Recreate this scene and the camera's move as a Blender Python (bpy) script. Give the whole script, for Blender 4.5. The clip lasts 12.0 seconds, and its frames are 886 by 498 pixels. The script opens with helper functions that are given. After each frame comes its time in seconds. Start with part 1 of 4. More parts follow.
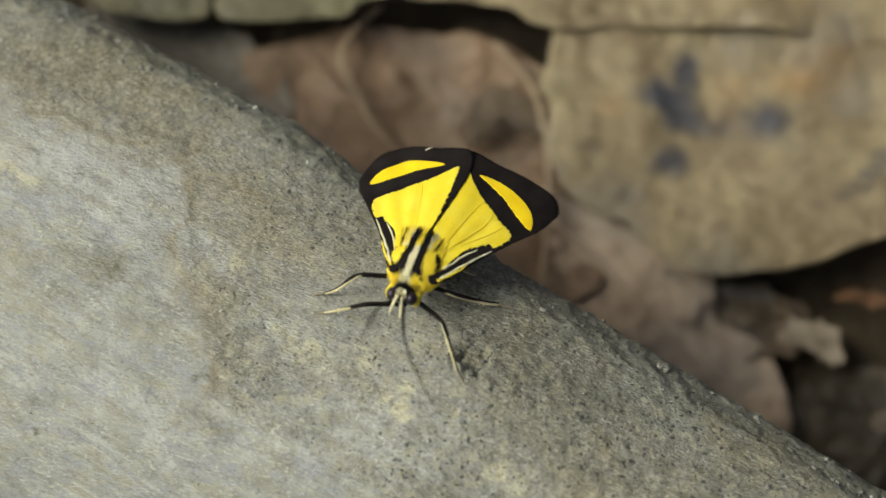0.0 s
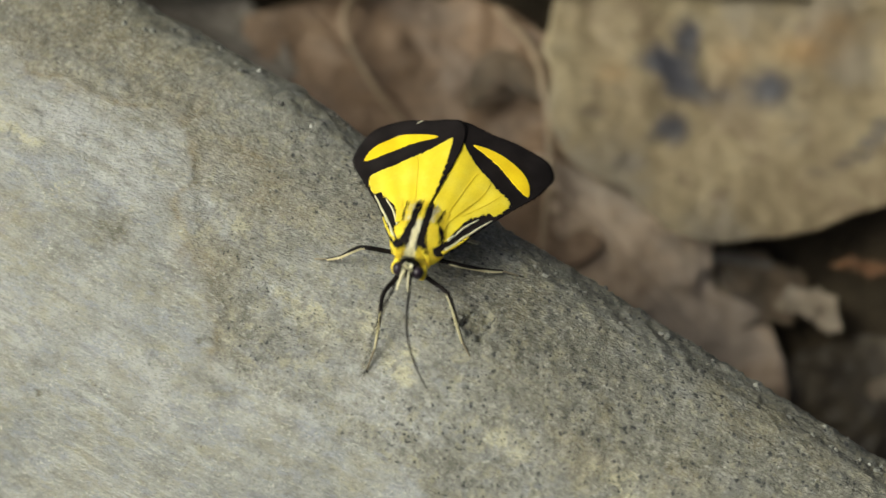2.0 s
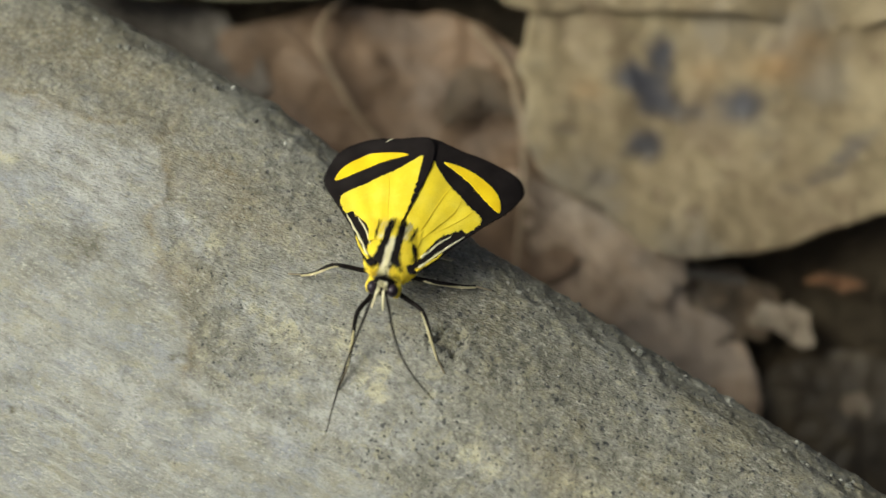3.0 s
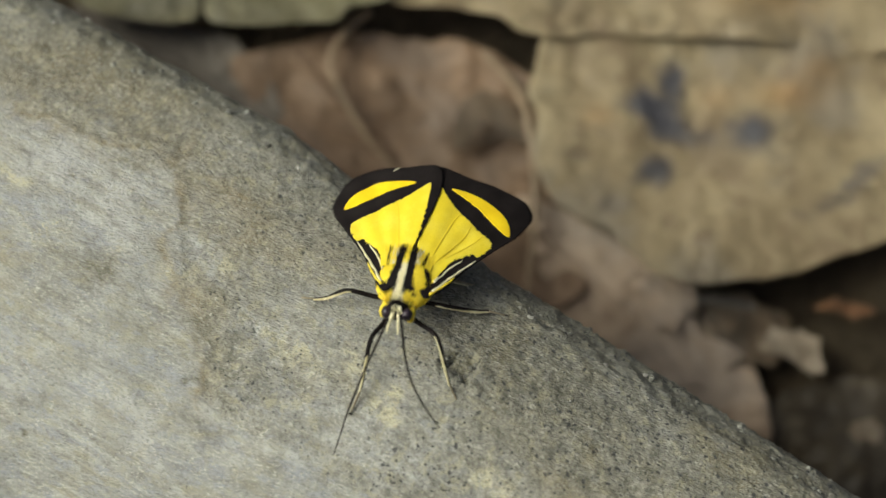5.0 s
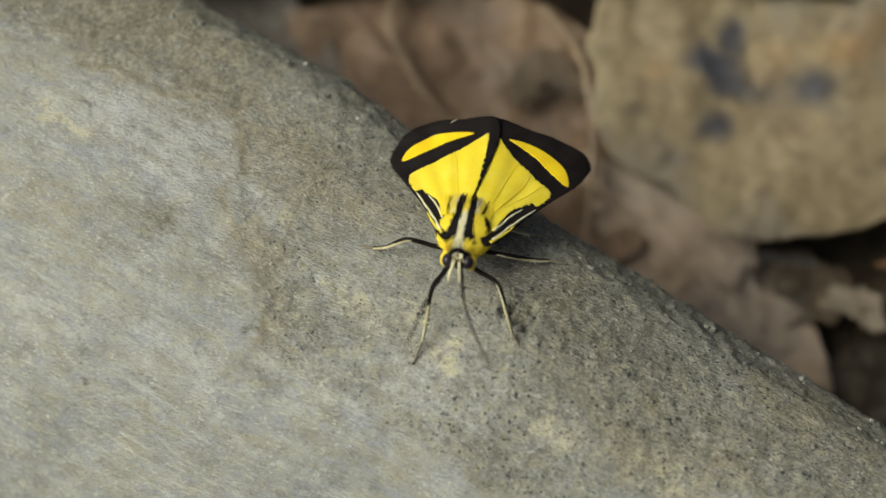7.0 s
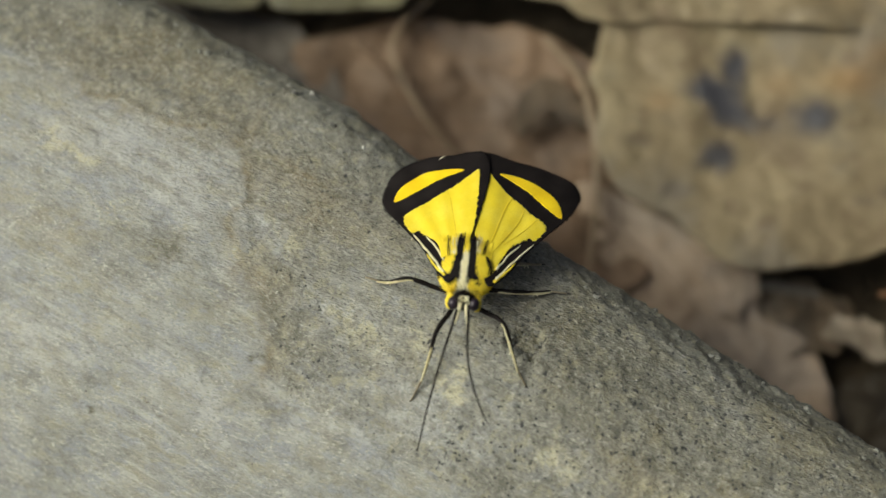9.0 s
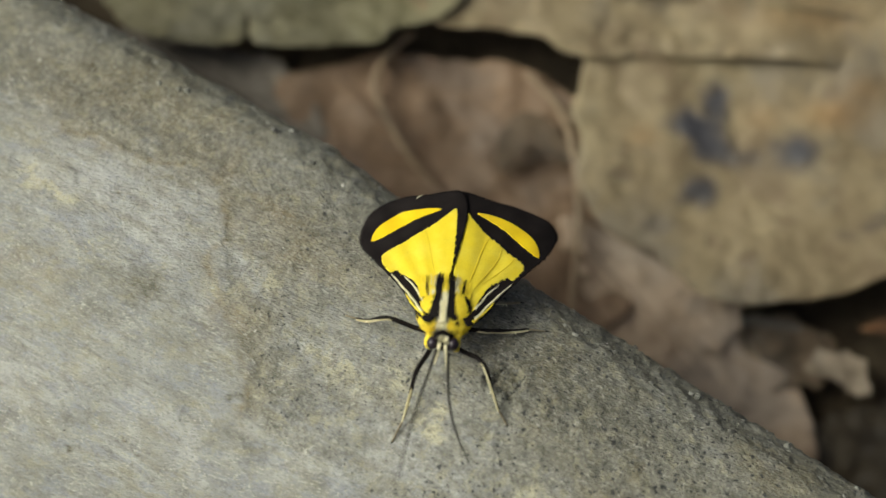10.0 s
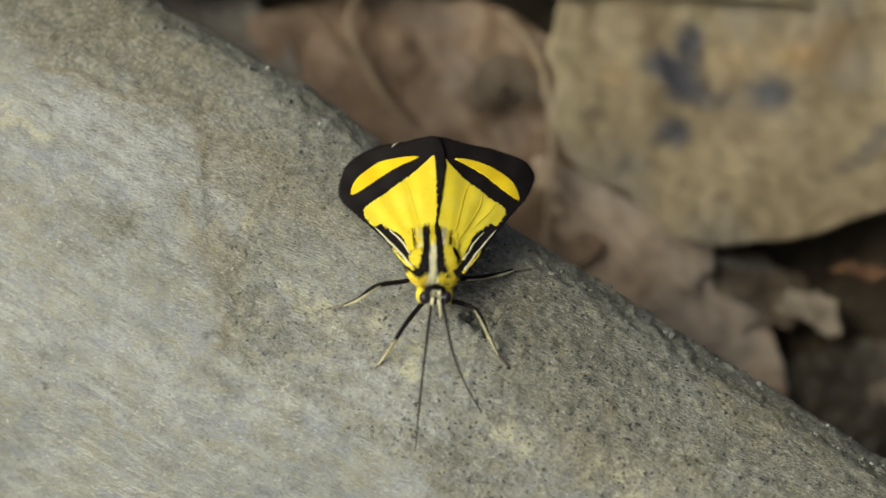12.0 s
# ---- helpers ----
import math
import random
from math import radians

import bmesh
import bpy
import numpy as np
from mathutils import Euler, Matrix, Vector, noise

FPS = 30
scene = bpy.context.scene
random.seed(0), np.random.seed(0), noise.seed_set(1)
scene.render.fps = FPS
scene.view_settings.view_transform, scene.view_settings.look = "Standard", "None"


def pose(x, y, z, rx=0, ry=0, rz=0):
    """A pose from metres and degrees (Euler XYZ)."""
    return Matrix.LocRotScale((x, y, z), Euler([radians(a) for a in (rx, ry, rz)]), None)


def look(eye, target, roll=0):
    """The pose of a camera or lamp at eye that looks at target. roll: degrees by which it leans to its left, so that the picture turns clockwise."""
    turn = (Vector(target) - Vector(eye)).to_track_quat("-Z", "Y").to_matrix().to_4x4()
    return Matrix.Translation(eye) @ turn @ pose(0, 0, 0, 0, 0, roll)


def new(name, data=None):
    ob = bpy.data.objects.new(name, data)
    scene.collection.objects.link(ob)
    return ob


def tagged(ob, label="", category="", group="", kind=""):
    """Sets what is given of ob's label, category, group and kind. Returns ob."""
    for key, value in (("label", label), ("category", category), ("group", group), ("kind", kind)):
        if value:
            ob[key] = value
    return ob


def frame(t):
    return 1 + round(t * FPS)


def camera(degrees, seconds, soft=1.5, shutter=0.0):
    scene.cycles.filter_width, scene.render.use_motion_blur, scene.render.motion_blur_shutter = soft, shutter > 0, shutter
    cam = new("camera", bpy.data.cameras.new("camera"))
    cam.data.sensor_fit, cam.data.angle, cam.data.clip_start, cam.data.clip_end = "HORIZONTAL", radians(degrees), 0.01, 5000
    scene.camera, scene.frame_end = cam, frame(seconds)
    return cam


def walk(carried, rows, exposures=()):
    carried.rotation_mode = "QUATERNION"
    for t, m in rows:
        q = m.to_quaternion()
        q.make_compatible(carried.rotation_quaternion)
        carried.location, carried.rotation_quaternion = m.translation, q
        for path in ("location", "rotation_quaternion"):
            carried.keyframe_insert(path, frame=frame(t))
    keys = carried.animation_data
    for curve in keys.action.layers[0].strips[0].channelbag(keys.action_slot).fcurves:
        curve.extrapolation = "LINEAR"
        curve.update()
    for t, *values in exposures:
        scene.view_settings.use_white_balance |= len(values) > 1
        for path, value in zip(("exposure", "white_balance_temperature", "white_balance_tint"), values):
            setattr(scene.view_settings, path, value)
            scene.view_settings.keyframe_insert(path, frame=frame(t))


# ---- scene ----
# The insect is about 25 mm across; one unit is a metre, so MM turns millimetres into units.
MM = 0.001
cam = camera(30, 12.0, soft=1.5)
cam.data.dof.use_dof = True
cam.data.dof.focus_distance = 0.2002
cam.data.dof.aperture_fstop = 9.6

walk(cam, [
    (0, pose(0.00533, -0.10916, 0.16673, 35.302, 0.788, -0.330)),
    (0.2, pose(0.00544, -0.10881, 0.16700, 35.120, 0.618, -0.312)),
    (0.3, pose(0.00553, -0.10851, 0.16723, 35.052, 0.618, -0.338)),
    (0.5, pose(0.00564, -0.10816, 0.16751, 35.155, 0.564, -0.425)),
    (0.7, pose(0.00603, -0.10790, 0.16774, 35.031, 0.459, -0.631)),
    (0.8, pose(0.00635, -0.10769, 0.16793, 34.911, 0.248, -0.597)),
    (1, pose(0.00674, -0.10743, 0.16816, 33.889, 0.219, -0.528)),
    (1.2, pose(0.00618, -0.10764, 0.16781, 33.098, -0.057, -0.420)),
    (1.3, pose(0.00572, -0.10781, 0.16751, 32.987, -0.093, -0.590)),
    (1.5, pose(0.00516, -0.10802, 0.16717, 33.057, 0.103, -0.328)),
    (1.7, pose(0.00443, -0.10836, 0.16719, 33.527, 0.120, -0.238)),
    (1.8, pose(0.00382, -0.10865, 0.16722, 33.732, 0.093, -0.262)),
    (2, pose(0.00310, -0.10900, 0.16725, 33.983, 0.059, -0.195)),
    (2.2, pose(0.00258, -0.10945, 0.16714, 34.541, 0.198, -0.121)),
    (2.3, pose(0.00215, -0.10983, 0.16704, 34.804, 0.111, 0.008)),
    (2.5, pose(0.00164, -0.11029, 0.16693, 35.000, -0.000, -0.000)),
    (2.7, pose(0.00242, -0.10983, 0.16734, 34.752, -0.111, -0.386)),
    (2.8, pose(0.00308, -0.10945, 0.16768, 34.589, -0.371, -0.554)),
    (3, pose(0.00387, -0.10899, 0.16809, 34.424, -0.512, -0.590)),
    (3.2, pose(0.00384, -0.10900, 0.16810, 34.409, -0.548, -0.602)),
    (4.8, pose(0.00296, -0.10927, 0.16847, 35.038, -0.480, -0.232)),
    (5, pose(0.00293, -0.10928, 0.16848, 35.284, -0.504, -0.321)),
    (5.2, pose(0.00293, -0.10889, 0.16840, 35.257, -0.802, -0.498)),
    (5.3, pose(0.00293, -0.10857, 0.16833, 35.179, -0.855, -0.447)),
    (5.5, pose(0.00294, -0.10818, 0.16825, 34.889, -0.530, -0.555)),
    (5.8, pose(0.00421, -0.10821, 0.16739, 34.170, 0.607, 0.064)),
    (6, pose(0.00490, -0.10822, 0.16692, 33.734, 0.584, 0.029)),
    (6.2, pose(0.00481, -0.10857, 0.16679, 33.597, 0.520, -0.074)),
    (6.5, pose(0.00466, -0.10922, 0.16656, 33.752, 0.431, 0.068)),
    (6.7, pose(0.00363, -0.11028, 0.16623, 34.098, 0.659, 0.211)),
    (6.8, pose(0.00277, -0.11117, 0.16595, 34.366, 0.980, 0.572)),
    (7, pose(0.00174, -0.11223, 0.16562, 34.706, 0.883, 0.710)),
    (7.2, pose(0.00171, -0.11224, 0.16563, 34.704, 0.704, 0.736)),
    (8.8, pose(0.00046, -0.11255, 0.16613, 35.653, 0.540, 0.734)),
    (9, pose(0.00042, -0.11256, 0.16614, 35.702, 0.661, 0.717)),
    (9.2, pose(0.00058, -0.11226, 0.16629, 35.895, 0.665, 0.800)),
    (9.3, pose(0.00072, -0.11201, 0.16642, 36.088, 0.591, 0.895)),
    (9.5, pose(0.00089, -0.11171, 0.16657, 36.585, 0.798, 0.772)),
    (9.7, pose(0.00136, -0.11141, 0.16672, 36.585, 0.815, 0.815)),
    (9.8, pose(0.00175, -0.11116, 0.16685, 36.507, 0.857, 0.846)),
    (10, pose(0.00222, -0.11087, 0.16700, 36.487, 0.541, 0.518)),
    (10.2, pose(0.00235, -0.11052, 0.16719, 36.263, 0.050, 0.214)),
    (10.3, pose(0.00246, -0.11022, 0.16735, 36.187, 0.041, 0.196)),
    (10.5, pose(0.00259, -0.10986, 0.16754, 36.113, 0.076, 0.183)),
    (10.8, pose(0.00197, -0.11054, 0.16706, 35.775, -0.151, 0.158)),
    (11, pose(0.00164, -0.11090, 0.16681, 35.154, -0.115, 0.143)),
    (11.2, pose(0.00127, -0.11116, 0.16685, 34.755, -0.190, -0.027)),
    (11.3, pose(0.00096, -0.11137, 0.16689, 34.700, -0.365, 0.018)),
    (11.5, pose(0.00060, -0.11163, 0.16694, 34.663, -0.496, -0.047)),
    (11.8, pose(0.00056, -0.11164, 0.16696, 34.544, -0.558, 0.023)),
    (12, pose(0.00054, -0.11164, 0.16698, 34.544, -0.611, -0.069)),
], exposures=[(0, 0.10, 6480, -2), (3, 0.12, 6480, -2), (5, 0.13, 6480, -2), (7, -0.03, 6480, -2), (9.5, -0.03, 6480, -2), (10.5, 0.08, 6480, -2), (11.5, 0.0, 6480, -2), (12, 0.0, 6480, -2)])

# ---- world, sun, exposure ----
world = bpy.data.worlds.new("overcast_sky")
scene.world = world
world.use_nodes = True
wn = world.node_tree.nodes
sky = wn.new("ShaderNodeTexSky")
sky.sky_type = "NISHITA"
sky.sun_disc = False
sky.sun_elevation = radians(48)
sky.sun_rotation = radians(254)
sky.air_density = 0.3
sky.ozone_density = 0.3
sky.dust_density = 8.0
world.node_tree.links.new(sky.outputs[0], wn["Background"].inputs[0])
wn["Background"].inputs[1].default_value = 0.100

sun_data = bpy.data.lights.new("sun", "SUN")
sun_data.energy = 2.3
sun_data.angle = radians(30)
sun_data.color = (1.0, 0.965, 0.875)
sun_lamp = new("sun", sun_data)
sun_lamp.matrix_world = look((-0.86, -0.24, 0.88), (0, 0, 0))


# ---- materials ----
class Nodes:
    """Short hand for building one node material."""

    def __init__(self, name):
        self.mat = bpy.data.materials.new(name)
        self.mat.use_nodes = True
        self.tree = self.mat.node_tree
        self.bsdf = self.tree.nodes["Principled BSDF"]
        self.coord = self.tree.nodes.new("ShaderNodeTexCoord").outputs["Object"]

    def add(self, kind, **inputs):
        node = self.tree.nodes.new(kind)
        for key, value in inputs.items():
            self.put(node.inputs[key.replace("_", " ")], value)
        return node

    def put(self, socket, value):
        if isinstance(value, bpy.types.NodeSocket):
            self.tree.links.new(value, socket)
        else:
            socket.default_value = value

    def noise(self, scale, detail=4, rough=0.55, stretch=None):
        node = self.add("ShaderNodeTexNoise", Scale=scale, Detail=detail, Roughness=rough)
        source = self.coord
        if stretch:
            turn = self.add("ShaderNodeMapping", Vector=self.coord)
            turn.inputs["Rotation"].default_value = stretch[1]
            pull = self.add("ShaderNodeMapping", Vector=turn.outputs[0])
            pull.inputs["Scale"].default_value = stretch[0]
            source = pull.outputs[0]
        self.put(node.inputs["Vector"], source)
        return node.outputs["Fac"]

    def cells(self, scale, vector=None):
        return self.add("ShaderNodeTexVoronoi", Vector=vector or self.coord, Scale=scale, Randomness=1.0)

    def ramp(self, fac, low, high, first=0.0, last=1.0):
        node = self.add("ShaderNodeMapRange", Value=fac)
        node.interpolation_type = "SMOOTHSTEP"
        for k, v in ((1, low), (2, high), (3, first), (4, last)):
            node.inputs[k].default_value = v
        return node.outputs[0]

    def mix(self, fac, a, b):
        node = self.tree.nodes.new("ShaderNodeMix")
        node.data_type = "RGBA"
        self.put(node.inputs[0], fac)
        for socket, value in ((node.inputs[6], a), (node.inputs[7], b)):
            self.put(socket, value if isinstance(value, bpy.types.NodeSocket) else (*value, 1))
        return node.outputs[2]

    def calc(self, op, a, b=0.0):
        node = self.tree.nodes.new("ShaderNodeMath")
        node.operation = op
        self.put(node.inputs[0], a)
        self.put(node.inputs[1], b)
        return node.outputs[0]

    def attribute(self, name):
        node = self.tree.nodes.new("ShaderNodeAttribute")
        node.attribute_name = name
        return node.outputs["Fac"]

    def bump(self, height, distance, strength=1.0, below=None):
        node = self.add("ShaderNodeBump", Height=height, Distance=distance, Strength=strength)
        if below is not None:
            self.put(node.inputs["Normal"], below)
        return node.outputs[0]

    def finish(self, color, rough=0.7, normal=None, sheen=0.0, spec=0.5):
        self.put(self.bsdf.inputs["Base Color"], color if isinstance(color, bpy.types.NodeSocket) else (*color, 1))
        self.put(self.bsdf.inputs["Roughness"], rough)
        self.put(self.bsdf.inputs["Specular IOR Level"], spec)
        if sheen:
            self.put(self.bsdf.inputs["Sheen Weight"], sheen)
        if normal is not None:
            self.put(self.bsdf.inputs["Normal"], normal)
        return self.mat


def stone_material():
    m = Nodes("grey_sandstone")
    grain_way = ((1.0, 2.6, 1.9), (0, 0, radians(30)))
    flake_way = ((1.0, 2.2, 1.7), (0, 0, radians(20)))
    rough_zone = m.attribute("rough")
    pitted = m.attribute("pitted")
    smooth_zone = m.ramp(rough_zone, 0.62, 0.18)
    worn = m.ramp(rough_zone, 0.15, 0.65, 0.1, 1.0)
    broad = m.noise(62, 4, 0.6)
    blotch = m.noise(210, 6, 0.68, grain_way)
    tint = m.noise(120, 5, 0.62, grain_way)
    ochre = m.noise(260, 5, 0.62, flake_way)
    cool = m.noise(330, 4, 0.58, flake_way)
    flake = m.noise(1500, 4, 0.60, flake_way)
    patchy = m.ramp(m.noise(240, 4, 0.6), 0.42, 0.60, 0.15, 1.0)
    flaw = m.noise(900, 4, 0.66, flake_way)
    grain = m.noise(2300, 3, 0.6, flake_way)
    fine = m.noise(5200, 3, 0.6)
    lichen = m.noise(520, 6, 0.72)
    mid = m.noise(300, 5, 0.62)
    # the ground tone, between blue-grey and straw
    col = m.mix(m.ramp(broad, 0.36, 0.64), (0.375, 0.382, 0.365), (0.435, 0.441, 0.420))
    col = m.mix(m.ramp(tint, 0.51, 0.64, 0.0, 0.6), col, (0.385, 0.366, 0.285))
    col = m.mix(m.ramp(tint, 0.47, 0.36, 0.0, 0.75), col, (0.350, 0.368, 0.405))
    col = m.mix(m.ramp(blotch, 0.52, 0.63, 0.0, 0.70), col, (0.53, 0.535, 0.515))
    col = m.mix(m.ramp(blotch, 0.47, 0.37, 0.0, 0.60), col, (0.272, 0.272, 0.250))
    col = m.mix(m.ramp(ochre, 0.54, 0.65, 0.0, 0.5), col, (0.430, 0.410, 0.300))
    col = m.mix(m.ramp(cool, 0.52, 0.63, 0.0, 0.60), col, (0.372, 0.398, 0.452))
    # weathered shoulder: darker and greyer, tan patches; part of the dark is painted shading
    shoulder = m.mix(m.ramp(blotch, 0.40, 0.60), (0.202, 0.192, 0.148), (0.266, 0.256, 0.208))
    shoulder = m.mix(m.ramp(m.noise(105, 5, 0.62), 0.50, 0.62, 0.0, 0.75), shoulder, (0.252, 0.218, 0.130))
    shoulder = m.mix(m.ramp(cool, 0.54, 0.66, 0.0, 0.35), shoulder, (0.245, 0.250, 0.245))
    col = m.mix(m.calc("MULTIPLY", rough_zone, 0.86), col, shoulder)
    col = m.mix(m.calc("MULTIPLY", m.attribute("pale"), m.ramp(blotch, 0.40, 0.60, 0.12, 0.85)), col, (0.60, 0.61, 0.60))
    col = m.mix(m.calc("MULTIPLY", m.attribute("lichen"), m.ramp(lichen, 0.45, 0.56, 0.08, 0.9)), col, (0.66, 0.625, 0.45))
    col = m.mix(m.calc("MULTIPLY", m.attribute("rust"), m.ramp(mid, 0.35, 0.65, 0.3, 0.82)), col, (0.318, 0.262, 0.155))
    # one dark tone for real stains and for the shade painted on the stone
    col = m.mix(m.calc("MULTIPLY", m.attribute("dirt_shade"), m.ramp(flaw, 0.36, 0.60, 1.25, 0.65)), col, (0.125, 0.115, 0.078))
    # thin light and dark flakes lying along the bedding
    col = m.mix(m.calc("MULTIPLY", patchy, m.ramp(flake, 0.55, 0.64, 0.0, 0.8)), col, (0.66, 0.65, 0.58))
    col = m.mix(m.ramp(flake, 0.44, 0.33, 0.0, 0.42), col, (0.21, 0.212, 0.198))
    col = m.mix(m.ramp(flaw, 0.59, 0.68, 0.0, 0.48), col, (0.56, 0.545, 0.43))
    col = m.mix(m.ramp(flaw, 0.40, 0.30, 0.0, 0.55), col, (0.165, 0.166, 0.155))
    # olive and straw mottling over the weathered skin
    mottle = m.noise(620, 4, 0.68)
    spread = m.ramp(rough_zone, 0.1, 0.6, 0.45, 1.0)
    col = m.mix(m.calc("MULTIPLY", spread, m.ramp(mottle, 0.53, 0.63, 0.0, 0.55)), col, (0.46, 0.435, 0.305))
    col = m.mix(m.calc("MULTIPLY", spread, m.ramp(mottle, 0.47, 0.37, 0.0, 0.45)), col, (0.155, 0.148, 0.108))
    # long fine scratches along the bedding on the smooth skin
    scratch = m.noise(1900, 3, 0.6, ((0.09, 1.0, 0.8), (0, 0, radians(31))))
    marked = m.calc("MULTIPLY", smooth_zone, m.ramp(m.noise(90, 3, 0.5), 0.42, 0.58, 0.25, 1.0))
    col = m.mix(m.calc("MULTIPLY", marked, m.ramp(scratch, 0.55, 0.66, 0.0, 0.42)), col, (0.62, 0.62, 0.58))
    col = m.mix(m.calc("MULTIPLY", marked, m.ramp(scratch, 0.45, 0.34, 0.0, 0.42)), col, (0.225, 0.225, 0.205))
    # mineral grains of their own tone, stronger where the skin has weathered off
    nudge = m.add("ShaderNodeTexNoise", Vector=m.coord, Scale=1500, Detail=2, Roughness=0.6)
    shift = m.tree.nodes.new("ShaderNodeVectorMath")
    shift.operation = "MULTIPLY_ADD"
    m.put(shift.inputs[0], nudge.outputs["Color"])
    shift.inputs[1].default_value = (0.0007, 0.0007, 0.0007)
    m.put(shift.inputs[2], m.coord)
    bent = shift.outputs[0]
    crystal = m.cells(2500, vector=bent)
    own = m.ramp(crystal.outputs["Color"], 0.0, 1.0)
    col = m.mix(m.calc("MULTIPLY", worn, m.ramp(own, 0.60, 0.95, 0.0, 0.34)), col, (0.46, 0.45, 0.38))
    col = m.mix(m.calc("MULTIPLY", worn, m.ramp(own, 0.40, 0.05, 0.0, 0.38)), col, (0.125, 0.122, 0.108))
    col = m.mix(m.ramp(grain, 0.56, 0.69, 0.0, 0.46), col, (0.60, 0.60, 0.54))
    col = m.mix(m.ramp(grain, 0.44, 0.32, 0.0, 0.50), col, (0.16, 0.165, 0.155))
    # dark angular pits
    wide = m.calc("ADD", m.calc("MULTIPLY", m.calc("SUBTRACT", grain, 0.5), 0.5), m.calc("MULTIPLY", m.calc("SUBTRACT", fine, 0.5), 0.3))
    specks = []
    for scale, big in ((640, 0.25), (1150, 0.34), (1900, 0.38)):
        pits = m.cells(scale, vector=bent)
        shape = m.calc("ADD", pits.outputs["Distance"], wide)
        size = m.calc("MULTIPLY", m.ramp(pits.outputs["Color"], 0.35, 0.98, 0.0, big), m.ramp(pitted, 0.0, 1.0, 0.42, 1.0))
        specks.append(m.calc("MULTIPLY", m.ramp(m.calc("SUBTRACT", size, shape), -0.02, 0.05), m.ramp(pitted, 0.15, 0.65, 0.14, 1.0)))
    speck = m.calc("MAXIMUM", m.calc("MAXIMUM", specks[0], specks[1]), specks[2])
    col = m.mix(m.calc("MULTIPLY", speck, 0.85), col, (0.048, 0.050, 0.054))
    # a few bright mica flakes
    glint = m.cells(760, vector=bent)
    bright = m.calc("MULTIPLY", m.ramp(glint.outputs["Color"], 0.76, 0.88), m.ramp(m.calc("ADD", glint.outputs["Distance"], wide), 0.17, 0.07))
    col = m.mix(m.calc("MULTIPLY", bright, 0.7), col, (0.80, 0.79, 0.70))
    tone = m.add("ShaderNodeHueSaturation", Color=col, Value=0.74, Saturation=1.12)
    col = tone.outputs[0]
    relief = m.calc("ADD", m.calc("MULTIPLY", grain, 0.55), m.calc("MULTIPLY", fine, 0.16))
    relief = m.calc("ADD", relief, m.calc("MULTIPLY", flake, 0.75))
    relief = m.calc("ADD", relief, m.calc("MULTIPLY", m.calc("MULTIPLY", worn, flaw), 0.35))
    relief = m.calc("ADD", relief, m.calc("MULTIPLY", mid, 0.5))
    relief = m.calc("SUBTRACT", relief, m.calc("MULTIPLY", speck, 0.7))
    return m.finish(col, m.ramp(grain, 0.3, 0.7, 0.5, 0.8), m.bump(relief, 0.00055, 0.62), spec=0.4)


def soil_material():
    m = Nodes("dark_humus")
    col = m.mix(m.ramp(m.noise(120, 5), 0.35, 0.7), (0.026, 0.020, 0.013), (0.062, 0.047, 0.029))
    return m.finish(col, 0.95, m.bump(m.noise(500, 5), 0.002, 0.8), spec=0.2)


def leaf_material(name, base, dark, light):
    m = Nodes(name)
    col = m.mix(m.ramp(m.noise(85, 5, 0.6), 0.38, 0.62), base, light)
    col = m.mix(m.ramp(m.noise(160, 6, 0.65), 0.52, 0.7, 0.0, 0.8), col, dark)
    col = m.mix(m.ramp(m.noise(48, 5, 0.6), 0.48, 0.64, 0.0, 0.75), col, dark)
    col = m.mix(m.ramp(m.noise(70, 5, 0.65), 0.55, 0.66, 0.0, 0.6), col, [1.25 * c for c in light])
    grey = [0.5 * c + 0.45 * sum(base) / 3 for c in base]
    col = m.mix(m.ramp(m.noise(36, 5, 0.65), 0.47, 0.60, 0.0, 0.7), col, grey)
    col = m.mix(m.ramp(m.noise(260, 5, 0.6), 0.56, 0.68, 0.0, 0.5), col, light)
    col = m.mix(m.ramp(m.noise(900, 3), 0.5, 0.75, 0.0, 0.35), col, dark)
    col = m.mix(m.attribute("warm"), col, (0.30, 0.17, 0.06))
    col = m.mix(m.attribute("stain_crease"), col, (0.045, 0.044, 0.052))
    relief = m.calc("ADD", m.noise(400, 4), m.calc("MULTIPLY", m.noise(1500, 3), 0.4))
    return m.finish(col, m.ramp(m.noise(200, 3), 0.3, 0.7, 0.5, 0.75), m.bump(relief, 0.0008, 0.6), spec=0.4)


def scale_material(name, a, b, rough=0.55, sheen=0.25, spec=0.3):
    """Wing scales and hair: fine grain over a slow change of tone."""
    m = Nodes(name)
    col = m.mix(m.ramp(m.noise(380, 3), 0.35, 0.68), a, b)
    col = m.mix(m.ramp(m.noise(6000, 2), 0.45, 0.75, 0.0, 0.3), col, [c * 0.72 for c in a])
    return m.finish(col, rough, m.bump(m.noise(7000, 2), 0.00004, 0.5), sheen, spec)


